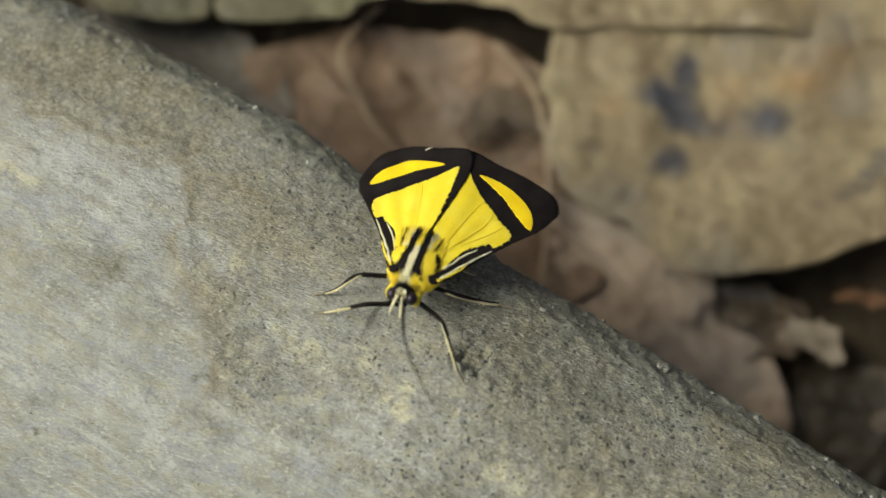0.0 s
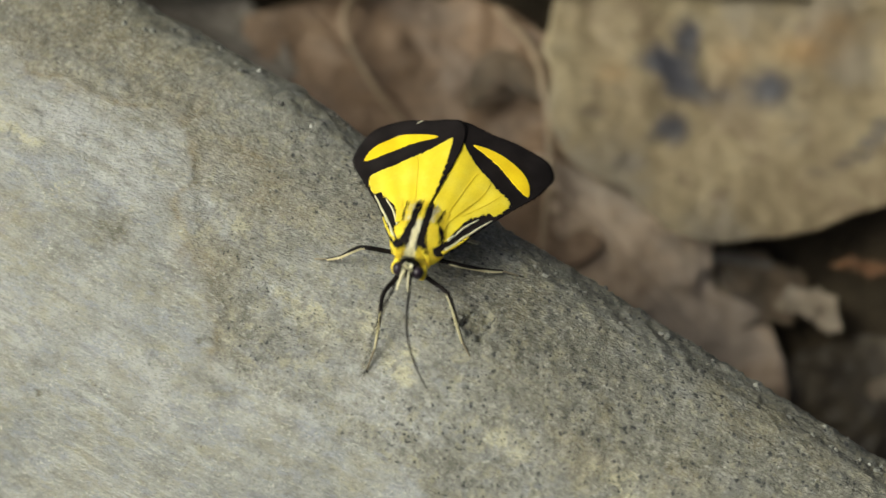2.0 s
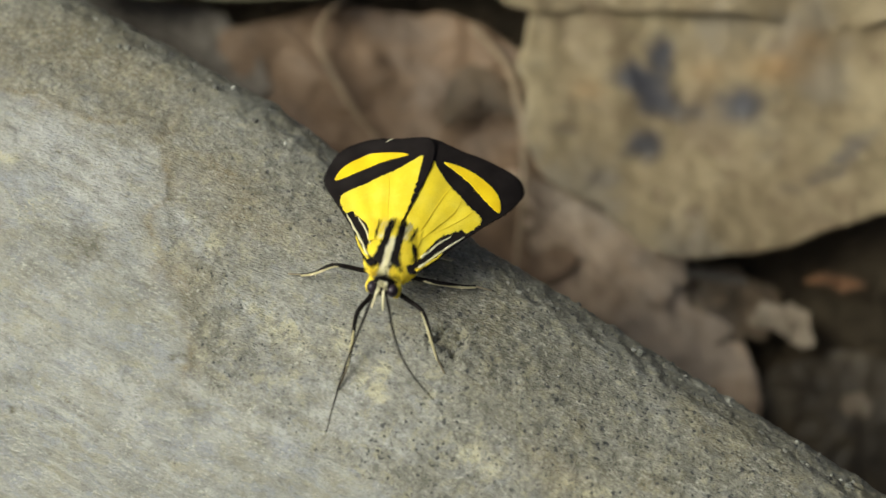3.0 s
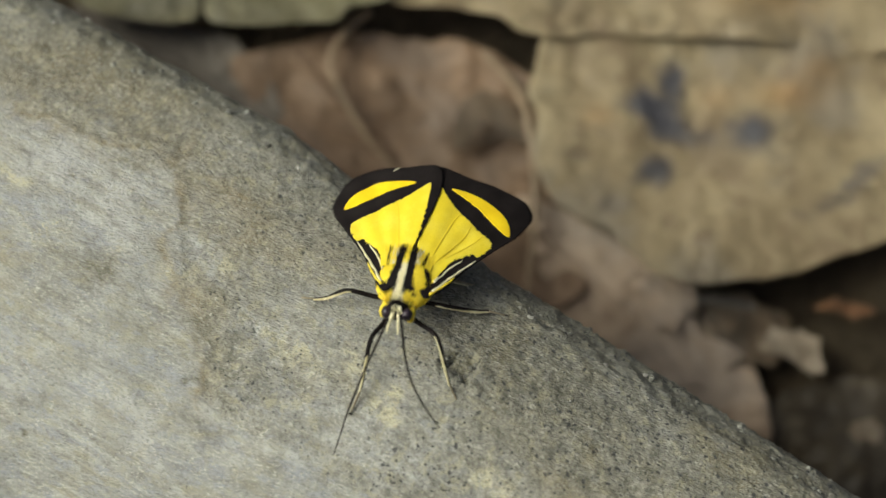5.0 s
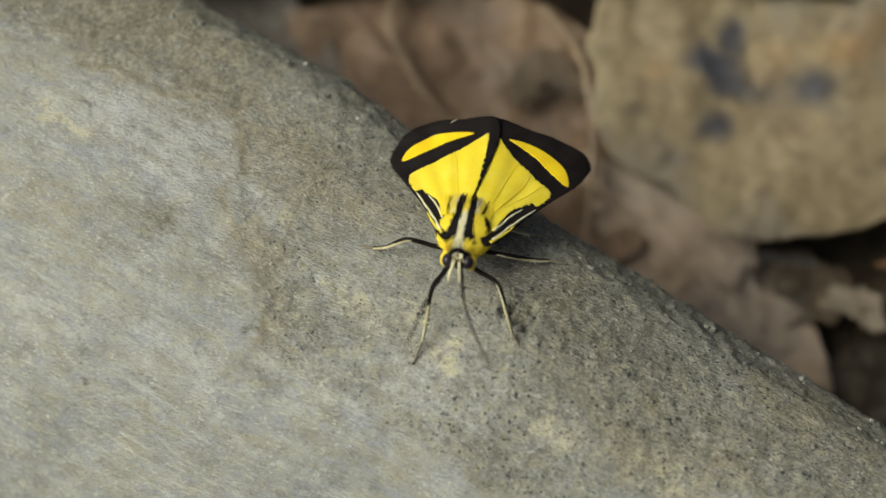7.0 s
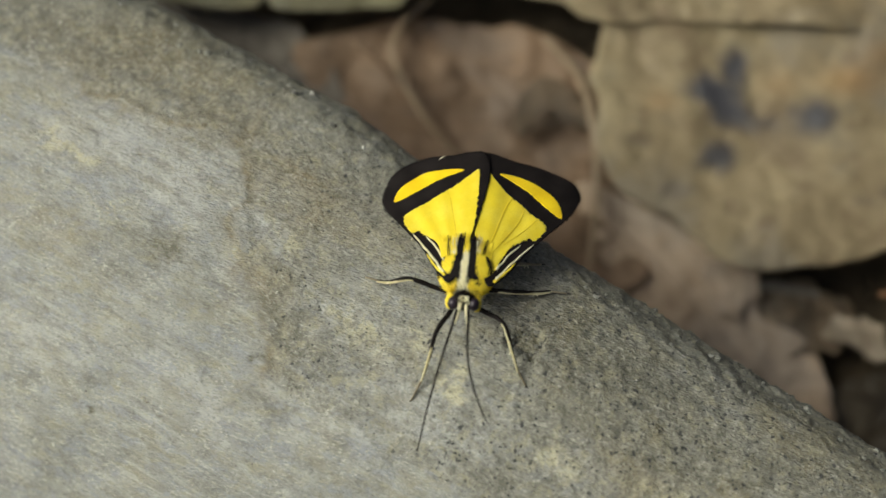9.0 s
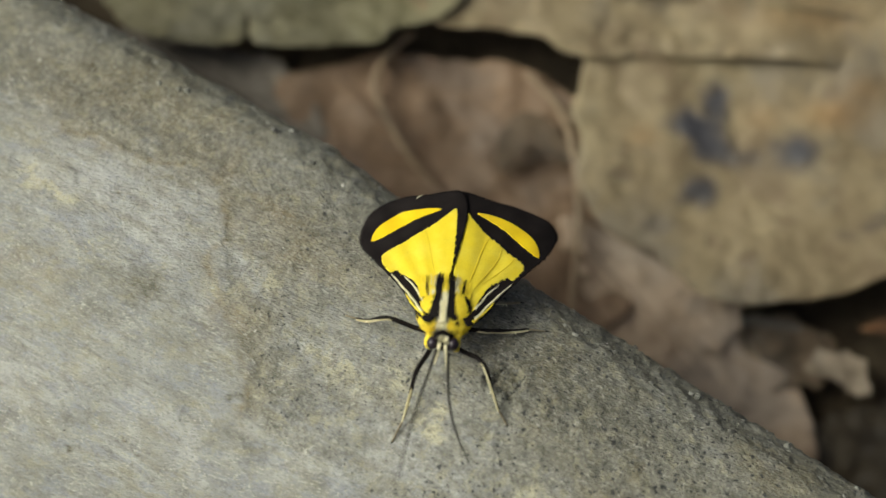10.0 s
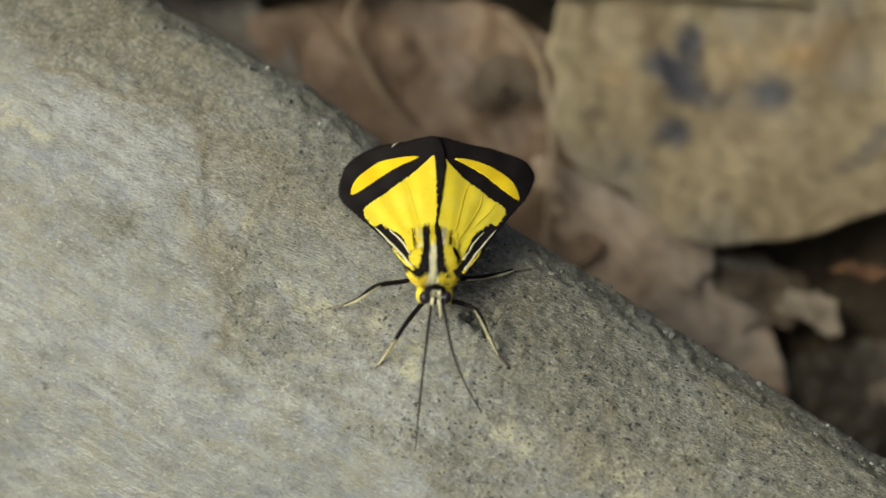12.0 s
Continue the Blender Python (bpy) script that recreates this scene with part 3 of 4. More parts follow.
def dead_leaf(label, outline, material, lift=0.0, tilt=(0, 0), curl=1.0, seed=0.0, stains=(), warm=(), rib=None, ragged=1.8, thick=0.35):
    """A dead leaf on the bank: a curled sheet with a midrib and side veins."""
    cx, cy = np.mean([p[0] for p in outline]), np.mean([p[1] for p in outline])

    def height(x, y):
        q = Vector((x * 0.05 + seed, y * 0.05, seed))
        return lift + tilt[0] * (x - cx) + tilt[1] * (y - cy) + curl * (2.6 * noise.noise(q) + 1.2 * noise.noise(q * 2.7) + 0.5 * noise.noise(q * 8))

    verts, faces, flat = sheet(outline, height, thick, 180, 26, ragged, 0.05, seed)
    stain_crease = [min(1, sum(e * math.exp(-(((x - a + 1.2 * noise.noise(Vector((x * .4, y * .4, 1)))) / c) ** 2 + ((y - b + 1.2 * noise.noise(Vector((x * .4, y * .4, 8)))) / d) ** 2) ** 2) for a, b, c, d, e in stains)) for x, y in flat]
    heat = [min(1, sum(e * math.exp(-(((x - a) / c) ** 2 + ((y - b) / d) ** 2)) for a, b, c, d, e in warm)) for x, y in flat]
    ob = new("dead_leaf", None)
    ob.matrix_world = BANK
    tagged(ob, label, "leaf", "leaf litter")
    part("leaf_blade", mesh_of("leaf_blade", verts, faces, material, dict(stain_crease=stain_crease, warm=heat)), ob)
    if not rib:
        ends = max(((p, q) for p in outline for q in outline), key=lambda e: math.dist(*e))
        rib = [(cx + (x - cx) * 0.86, cy + (y - cy) * 0.86) for x, y in ends]
    if rib:
        (x0, y0), (x1, y1) = rib
        line = [(x0 + (x1 - x0) * k / 6, y0 + (y1 - y0) * k / 6 + 0.8 * math.sin(k * 0.5) * min(1, math.dist(*rib) / 30), 0) for k in range(7)]
        line = [(x, y, height(x, y) + 0.1) for x, y, _ in line]
        part("midrib", mesh_of("midrib", *tube(line, [0.012 * math.dist(*rib) + 0.15, 0.15], 7, 30), material), ob)
        length = math.hypot(x1 - x0, y1 - y0)
        dx, dy = (x1 - x0) / length, (y1 - y0) / length
        for k in range(1, 6):
            for side in (-1, 1):
                bx, by, _ = line[k]
                run = [(bx + (dx * 0.75 - side * dy * 0.75) * d, by + (dy * 0.75 + side * dx * 0.75) * d) for d in np.linspace(0, length * 0.16, 5)]
                part("vein", mesh_of("vein", *tube([(x, y, height(x, y) + 0.02) for x, y in run], [0.2, 0.08], 5, 12), material), ob)
    return ob


def stalk(label, points, radii, material):
    ob = new("leaf_stalk", mesh_of("leaf_stalk", *tube(points, radii, 8, 40), material))
    ob.matrix_world = BANK
    return tagged(ob, label, "twig", "leaf litter")


def litter():
    dead_leaf("reddish-brown dead leaf with pale veins lying on the soil", [(-27.4, 46.5), (-17.4, 48.2), (-9.5, 50.4), (-0.7, 51.0), (4.6, 49.8), (11.7, 47.8), (17.5, 44.8), (20.8, 41.4), (23.9, 34.5), (23.9, 23.1), (27.4, 11.0), (20.4, 6.7), (11.7, 11.0), (-5.7, 23.1), (-17.8, 29.2), (-25.7, 38.9)], LEAF_RED, seed=2.0, lift=-2.0, curl=1.0, rib=((-17.8, 46.9), (11.7, 15.3)))
    dead_leaf("brown dead leaf, torn, under a larger tan leaf", [(17.0, 23.1), (29.1, 19.6), (37.8, 15.3), (43.1, 11.0), (45.7, 4.6), (52.6, -0.1), (55.2, -6.9), (55.2, -13.6), (53.5, -17.0), (45.7, -15.3), (29.1, -5.2), (17.0, 5.0)], LEAF_BUFF, seed=5.0, lift=-3.0, tilt=(0.0, 0.05))
    # the stains from (63.4, 21.8) to (71.2, 28.8) paint the shade of a crease
    dead_leaf("large tan dead leaf with blue-black blotches", [(22.2, 49.5), (33.5, 53.1), (46.5, 53.1), (62.2, 53.1), (76.1, 52.2), (83.1, 34.5), (79.6, 18.8), (69.9, 16.4), (59.4, 12.0), (51.0, 9.5), (44.6, 9.0), (38.6, 10.9), (34.2, 14.3), (29.7, 18.4), (23.7, 22.0), (20.4, 28.3), (19.1, 36.2), (18.3, 41.5)], LEAF_TAN, seed=8.0, lift=4.0, tilt=(0.02, -0.06), curl=0.8, stains=[(40.8, 41.8, 2.4, 3.6, 1.00), (36.0, 38.3, 3.7, 2.1, 1.00), (39.5, 35.0, 3.7, 3.2, 1.00), (44.4, 32.8, 3.5, 1.4, 0.55), (52.5, 33.5, 3.5, 3.4, 1.00), (37.8, 27.6, 3.1, 2.5, 0.95), (63.4, 21.8, 1.9, 0.9, 0.55), (65.6, 23.5, 1.9, 1.0, 0.75), (67.7, 25.2, 1.9, 1.0, 0.80), (69.6, 27.0, 1.8, 1.1, 0.75), (71.2, 28.8, 1.6, 1.0, 0.50), (59.5, 20.6, 2.4, 0.7, 0.30), (25.7, 29.5, 1.7, 1.2, 0.25), (30.9, 22.5, 3.0, 1.1, 0.30)], warm=[(58.2, 39.6, 4.8, 2.4, 0.55), (63.5, 43.5, 3.4, 2.2, 0.35), (47.5, 39.0, 3.0, 1.8, 0.25), (29.1, 36.2, 2.2, 1.8, 0.30)], rib=((79.6, 25.7), (63.9, 23.1)))
    dead_leaf("long tan dead leaf with a yellowish rim", [(-6.5, 62.0), (-4.9, 56.6), (-0.6, 53.4), (7.1, 53.0), (14.0, 51.4), (19.1, 49.0), (22.7, 48.0), (33.5, 48.2), (45.6, 48.2), (58.7, 46.8), (72.6, 46.0), (83.1, 52.8), (77.9, 65.7), (42.2, 69.3), (16.1, 68.4)], LEAF_TAN, seed=12.0, lift=4.6, tilt=(0.0, -0.08), warm=[(55.2, 54.9, 10.4, 2.7, 0.30)])
    dead_leaf("olive-tan dead leaf with a straight edge", [(-54.4, 62.1), (-51.8, 54.9), (-46.5, 51.8), (-40.5, 50.7), (-35.2, 50.6), (-32.3, 51.3), (-31.4, 55.8), (-32.1, 63.0), (-42.2, 64.8)], LEAF_OLIVE, seed=15.0, lift=5.0, tilt=(0.0, -0.05), curl=0.6, ragged=0.6)
    dead_leaf("olive-tan broken dead leaf", [(-30.4, 63.0), (-30.8, 54.0), (-29.7, 50.4), (-23.1, 49.7), (-17.0, 49.7), (-10.9, 50.4), (-8.3, 52.4), (-0.4, 54.9), (2.2, 62.1), (-14.4, 65.7)], LEAF_OLIVE, seed=18.0, lift=5.0, tilt=(0.0, -0.05), curl=0.6, ragged=0.6)
    dead_leaf("greyish-brown dead leaf beside the stone", [(-51.8, 54.0), (-40.5, 52.2), (-30.0, 51.3), (-24.8, 47.7), (-20.4, 42.4), (-19.6, 36.2), (-26.5, 35.4), (-37.8, 40.7), (-47.4, 46.9)], LEAF_GREY, seed=21.0, lift=-1.5, curl=0.8)
    dead_leaf("small torn tan leaf scrap", [(33.9, 13.1), (38.1, 12.6), (42.6, 11.8), (44.2, 9.1), (43.1, 5.9), (40.5, 4.4), (37.1, 5.7), (35.3, 9.0)], LEAF_BUFF, seed=24.0, lift=-1.0, curl=0.9, ragged=2.6, tilt=(0.0, -0.2))
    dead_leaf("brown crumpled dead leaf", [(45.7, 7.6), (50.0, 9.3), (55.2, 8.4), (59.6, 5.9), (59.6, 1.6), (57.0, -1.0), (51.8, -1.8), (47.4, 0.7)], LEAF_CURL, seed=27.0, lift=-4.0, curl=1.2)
    dead_leaf("pale curled dead leaf scrap", [(53.6, 1.6), (55.6, 3.4), (58.8, 3.9), (62.4, 3.0), (63.6, 0.2), (62.6, -2.7), (60.4, -2.3), (58.0, -0.4)], LEAF_PALE, seed=30.0, lift=-1.5, curl=0.9, ragged=1.5, tilt=(0.0, -0.15))
    dead_leaf("orange-brown dead leaf sliver", [(62.5, 7.5), (65.5, 8.4), (69.2, 8.1), (71.3, 6.6), (68.6, 6.1), (65.0, 6.6)], LEAF_ORANGE, seed=33.0, lift=-2.0, curl=0.6)
    dead_leaf("leaf coloured dark for the shade of a hollow", [(55.2, -6.9), (65.7, -3.5), (77.9, -5.2), (83.1, -13.6), (77.9, -23.7), (65.7, -25.3), (58.7, -18.7)], LEAF_DARK, seed=36.0, lift=-6.0, curl=1.2)
    dead_leaf("narrow grey leaf strip under a tan leaf", [(43.8, 9.4), (46.4, 9.7), (49.9, 9.0), (53.6, 8.1), (53.4, 7.1), (49.8, 7.4), (46.3, 7.9), (44.0, 8.1)], LEAF_GREY, seed=51.0, lift=-3.0, curl=0.5, ragged=0.4)
    dead_leaf("tiny pale leaf fragment in a dark hollow", [(68.0, -10.5), (70.3, -9.6), (72.6, -10.6), (72.4, -13.0), (69.8, -13.8), (68.2, -12.6)], LEAF_PALE, seed=48.0, lift=-4.5, curl=0.5, ragged=0.5)
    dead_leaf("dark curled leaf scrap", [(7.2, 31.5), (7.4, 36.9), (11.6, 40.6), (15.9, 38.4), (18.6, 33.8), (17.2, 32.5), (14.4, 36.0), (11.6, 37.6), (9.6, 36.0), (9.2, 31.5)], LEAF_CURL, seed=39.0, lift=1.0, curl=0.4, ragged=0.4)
    stalk("pale bent leaf stalk lying on brown leaves", [(-5.7, 53.1, 1.6), (-10.0, 49.1, 1.6), (-11.7, 45.5, 1.6), (-10.4, 40.7, 1.6), (-6.1, 33.2, 1.6), (-1.7, 28.3, 1.6)], [0.5, 0.55, 0.45, 0.3], LEAF_MID)
    stalk("thin brown stalk lying on a leaf", [(11.7, 46.9, 1.4), (17.0, 40.7, 1.4), (19.1, 32.7, 1.4), (19.6, 23.1, 1.4), (18.7, 13.6, 1.4), (17.8, 6.7, 1.4)], [0.5, 0.6, 0.4], LEAF_MID)
    dead_leaf("brown dead leaf beneath a tan leaf", [(12.2, 42.4), (20.3, 43.4), (26.5, 44.0), (29.1, 25.7), (34.4, 13.6), (29.1, 11.0), (20.4, 14.4), (14.4, 25.7), (11.7, 36.2)], LEAF_MID, seed=42.0, lift=-4.8, tilt=(0.04, 0.0))
    dead_leaf("brown dead leaf deep in the litter", [(32.6, 11.0), (41.3, 8.4), (46.5, 7.6), (50.9, 3.3), (48.3, -4.4), (41.3, -2.7), (35.2, 3.3)], LEAF_MID, seed=45.0, lift=-4.0)


# ---- the moth ----
# Its own space: x to its sides, y towards the tail, z up; the origin is the top of the thorax. Millimetres.
WING_SLOPE, WING_FALL = 0.26, 0.17
WING = [(2.3, 0.6), (4.2, 2.5), (6.2, 5.9), (8.9, 9.9), (11.1, 13.0), (12.1, 15.2), (12.4, 16.6), (11.8, 18.0), (10.2, 18.95), (7.0, 19.6), (3.2, 19.9), (0.4, 20.3),
        (-0.7, 19.2), (-1.0, 16.5), (-0.6, 12.8), (0.0, 8.9), (0.5, 6.1), (1.0, 3.5)]
# The left wing hangs a little more: its outer corner is rounder.
WING_LEFT = [(2.3, 0.6), (4.2, 2.5), (6.3, 5.9), (9.8, 9.9), (11.4, 12.0), (11.7, 13.5), (11.5, 15.2), (10.9, 16.9), (9.3, 18.4), (7.0, 19.4)] + WING[10:]
BAND = [(2.25, 17.35), (4.2, 17.55), (6.7, 16.9), (8.7, 15.85), (9.95, 14.4), (10.3, 13.0), (10.0, 12.7), (8.7, 13.4), (6.6, 14.95), (4.2, 16.4)]
PATCH = [(2.8, 15.2), (5.3, 13.2), (6.85, 12.1), (8.2, 11.3), (8.5, 10.5), (7.9, 9.3), (7.15, 8.4), (6.7, 8.8), (5.8, 7.9), (4.5, 6.8), (3.8, 5.4), (3.2, 4.0), (2.9, 3.1), (2.3, 3.0), (1.6, 4.2)]
PATCH_INNER = {1: [(0.9, 17.0), (1.7, 16.3)], -1: [(0.35, 17.3), (1.4, 16.6)]}
PATCH_TAIL = {1: [(0.5, 5.8), (-0.1, 9.0), (-0.1, 13.2)], -1: [(0.7, 6.2), (0.15, 9.0), (0.1, 13.2)]}
STREAKS = [([(3.0, 3.2), (4.3, 5.7), (5.6, 7.5)], 0.12), ([(3.1, 1.9), (5.1, 5.1), (7.1, 8.0)], 0.14), ([(2.9, 1.4), (4.2, 3.1), (5.2, 4.8)], 0.15)]


def wing_height(x, y):
    rim = max(abs(x) - 9.5, 0)
    fold = 0.06 * math.sin(math.atan2(abs(x) - 1.2, max(y - 1.5, 0.3)) * 26) * min(max((y - 4) / 6, 0), 1) * min(1, abs(x) / 3)
    return -WING_SLOPE * math.sqrt(x * x + 1.0) - WING_FALL * y + fold - 0.02 * rim * rim + 0.12 * noise.noise(Vector((x * 0.35, y * 0.35, 0)))


def wing(side, lift, parent):
    """A forewing: black, with a yellow middle patch, an outer band and cream streaks; all of it turns about its root."""
    outline = WING if side > 0 else WING_LEFT
    hinge = Vector((side * 2.3, 1.0, -1.2)) * MM
    sgn = lambda pts: [(side * x, y + side * 0.03 * x) for x, y in pts]

    def hung(x, y):
        """The left wing's lower marks lie a little further out."""
        k = min(max((x - 3) / 5, 0), 1) * min(max((13 - y) / 3, 0), 1) if side < 0 else 0
        return x + 0.3 * k, y - 0.65 * k

    def shifted(verts):
        return [Vector(v) - hinge for v in verts]

    def raised(extra):
        return lambda x, y: wing_height(x, y) + lift + extra

    v, f, _ = sheet(sgn(outline), raised(0), 0.07, 260, 22, 0.10, 1.3, 3 + side, (side * 5.0, 12.5))
    blade = part("forewing", mesh_of("forewing", shifted(v), f, BLACK), parent, "black forewing with yellow patches")
    blade.matrix_basis = Matrix.Translation(hinge)
    v, f, _ = sheet(sgn([hung(x, y) for x, y in PATCH_INNER[side] + PATCH + PATCH_TAIL[side]]), raised(0.05), 0.05, 420, 22, 0.27, 0.43, 11 + side, (side * 3.6, 10.5))
    part("middle_patch", mesh_of("middle_patch", shifted(v), f, YELLOW), blade, "lemon-yellow wing patch")
    v, f, _ = sheet(sgn(BAND), raised(0.05), 0.05, 300, 10, 0.20, 0.43, 17 + side, (side * 7.2, 16.9))
    part("outer_band", mesh_of("outer_band", shifted(v), f, AMBER), blade, "amber-yellow wing band")
    for k, (points, r) in enumerate(STREAKS):
        way = spline([hung(x, y) for x, y in points], 9)
        way = [(x + 0.09 * rag(i, k + side, 0.7), y + 0.09 * rag(i, k + side + 4, 0.7)) for i, (x, y) in enumerate(way)]
        line = [(side * x, y, wing_height(side * x, y) + lift + 0.03) for x, y in way]
        v, f = tube(line, [r * w for w in (1.5, 1.1, 0.8, 1.15, 0.85, 1.05, 0.7, 0.8, 0.3)], 6, 40)
        part("streak", mesh_of("streak", shifted(v), f, YELLOW if k == 2 else CREAM), blade, "cream wing streak")
    veins = (([(1.6, 5.0), (2.5, 8.8), (3.4, 12.6), (4.1, 14.3)], 0.05), ([(2.4, 5.6), (3.9, 8.4), (5.2, 11.0), (5.6, 12.9)], 0.055), ([(3.6, 7.0), (5.2, 8.9), (6.4, 10.4), (7.2, 11.7)], 0.05))
    for points, r in veins if side > 0 else veins[:1]:
        run = [(side * x, y) for x, y in spline([hung(x, y) for x, y in points], 9)]
        r *= 1.5 if side > 0 else 0.8
        v, f = tube([(a, b, wing_height(a, b) + lift + 0.06) for a, b in run], [r * 0.5, r, r * 0.8, r * 0.4], 5, 20)
        part("wing_vein", mesh_of("wing_vein", shifted(v), f, WING_VEIN), blade, "thin ochre wing vein")
    if side < 0:
        nick = [(-5.5, 18.9), (-5.2, 19.3), (-4.8, 19.6)]
        v, f = tube([(a, b, wing_height(a, b) + lift + 0.05) for a, b in nick], [0.03, 0.09, 0.03], 5, 8)
        part("torn_nick", mesh_of("torn_nick", shifted(v), f, CREAM), blade, "pale torn nick in the wing margin")
    # fringe of scales along the outer margin
    rng = random.Random(31 + int(side))
    pieces = []
    edge = spline(sgn(outline), 420, True)
    for x, y in edge[int(420 * 3.2 / 18):int(420 * 12.2 / 18)]:
        for _ in range(2):
            x1, y1 = x + rng.uniform(-0.1, 0.1), y + rng.uniform(-0.1, 0.1)
            away = Vector((x1 - side * 5, y1 - 12, -1.5 + rng.uniform(-1, 1)))
            pieces.append(hair((x1, y1, wing_height(x1, y1) + lift - 0.03), away, rng.uniform(0.08, 0.19), 0.04))
    v, f = joined(pieces)
    part("fringe", mesh_of("fringe", shifted(v), f, BLACK), blade)
    return blade


def leg(name, hip, points, parent):
    """Black above and cream along the side; its own origin is the hip."""
    radii = [0.30, 0.28, 0.20, 0.14, 0.08]
    inner = tuple(-0.7 * a for a in points[1][:2]) + (-0.3,)
    limb = part(name, mesh_of(name, *tube([inner] + list(points), [0.3] + radii[:len(points)], 9, 42), LEG_BROWN if name == "hind_leg" else BLACK), parent, "tan hind leg" if name == "hind_leg" else "black leg with a cream stripe")
    limb.matrix_basis = Matrix.Translation(Vector(hip) * MM)
    low = [(x, y - 0.16, z + 0.02) for x, y, z in points[1:-1]]
    low = [tuple(0.55 * a + 0.45 * b for a, b in zip(points[0], points[1]))] + low
    part("leg_stripe", mesh_of("leg_stripe", *tube(low, [0.10, 0.17, 0.2, 0.12], 7, 30), LEG_CREAM), limb, "cream leg stripe")
    part("tarsus", mesh_of("tarsus", *tube([(x, y, z + 0.02) for x, y, z in points[-2:]], [0.15, 0.12], 7, 12), LEG_BROWN), limb, "brown tarsus")
    tip = Vector(points[-1])
    back = (Vector(points[-2]) - tip).normalized()
    pieces = [tube([tip, tip - back * 0.25 + Vector((0.12 * s, 0.05, -0.05)), tip - back * 0.42 + Vector((0.2 * s, 0.1, -0.18))], [0.09, 0.06, 0.02], 5, 8) for s in (-1, 1)]
    part("claws", mesh_of("claws", *joined(pieces), BLACK), limb)
    knee = Vector(points[2])
    spur = [tube([knee, knee + Vector((0.3 * s, -0.55, 0.1))], [0.1, 0.03], 5, 6) for s in (-1, 1)]
    part("spurs", mesh_of("spurs", *joined(spur), CREAM), limb, "pale tibial spurs")
    return limb


def antenna(name, root, length, bow, side, parent):
    d = Vector((0, -1, -0.25)).normalized()
    line = [d * (length * k / 6) + Vector((-side * 1.1, 0, bow)) * math.sin(math.pi * (k / 6) ** 1.2) for k in range(7)]
    rod = part(name, mesh_of(name, *tube(line, [0.17, 0.15, 0.13, 0.11, 0.06], 7, 48), BLACK), parent, "black thread-like antenna")
    rod.matrix_basis = Matrix.Translation(Vector(root) * MM)
    return rod


THORAX, THORAX_R = (-0.4, 2.9, -2.5), (3.5, 3.9, 2.35)
STRIPE = -0.72  # the middle line of the coat


def coat_tone(x, y):
    """The stripes of the coat: x from the middle line, y along the body."""
    x = abs(x)
    narrow = 1 - 0.06 * max(y - 2.5, 0)
    if y < -0.25:
        return "black" if x < 1.7 else "yellow"
    if y < 0.5:
        return "cream" if x < 0.6 else "yellow"
    if x < 0.34 + 0.03 * y * (y < 3):
        return "cream" if y < 4.3 else "yellow"
    if x < (1.38 + 0.42 * max(1.7 - y, 0)) * narrow:
        return "black"
    if x < 2.75 * narrow:
        return "yellow" if y < 4.2 + 0.5 * (x - 1.4) else "cream"
    return "black" if 1.6 < y < 5.2 and x < 3.2 else "yellow"


def thorax_point(d):
    taper = 1 - 0.11 * max(d.y * 4 - 0.4, 0) - 0.72 * max(-d.y - 0.25, 0) ** 1.5
    return Vector((THORAX[0] + d.x * THORAX_R[0] * taper, THORAX[1] + d.y * THORAX_R[1], THORAX[2] + d.z * THORAX_R[2]))


def thorax_shell(parent):
    rows, cols = 60, 84
    verts, faces, tones = [], [], []
    for r in range(rows + 1):
        th = math.pi * r / rows
        for c in range(cols):
            w = 2 * math.pi * c / cols
            d = Vector((math.sin(th) * math.cos(w), math.sin(th) * math.sin(w), math.cos(th)))
            verts.append(thorax_point(d) * (1 + 0.012 * noise.noise(d * 9)) * MM)
    order = ("yellow", "black", "cream")
    for r in range(rows):
        for c in range(cols):
            j = (c + 1) % cols
            face = (r * cols + c, (r + 1) * cols + c, (r + 1) * cols + j, r * cols + j)
            mid = sum((Vector(verts[i]) for i in face), Vector()) / 4 / MM
            faces.append(face)
            tones.append(order.index(coat_tone(mid.x - STRIPE + 0.12 * noise.noise(mid * 3), mid.y + 0.2 * noise.noise(mid * 2))))
    me = mesh_of("thorax", verts, faces, HAIR_YELLOW)
    me.materials.append(BLACK)
    me.materials.append(CREAM)
    me.polygons.foreach_set("material_index", tones)
    return part("thorax", me, parent, "furry yellow, black and cream striped thorax")


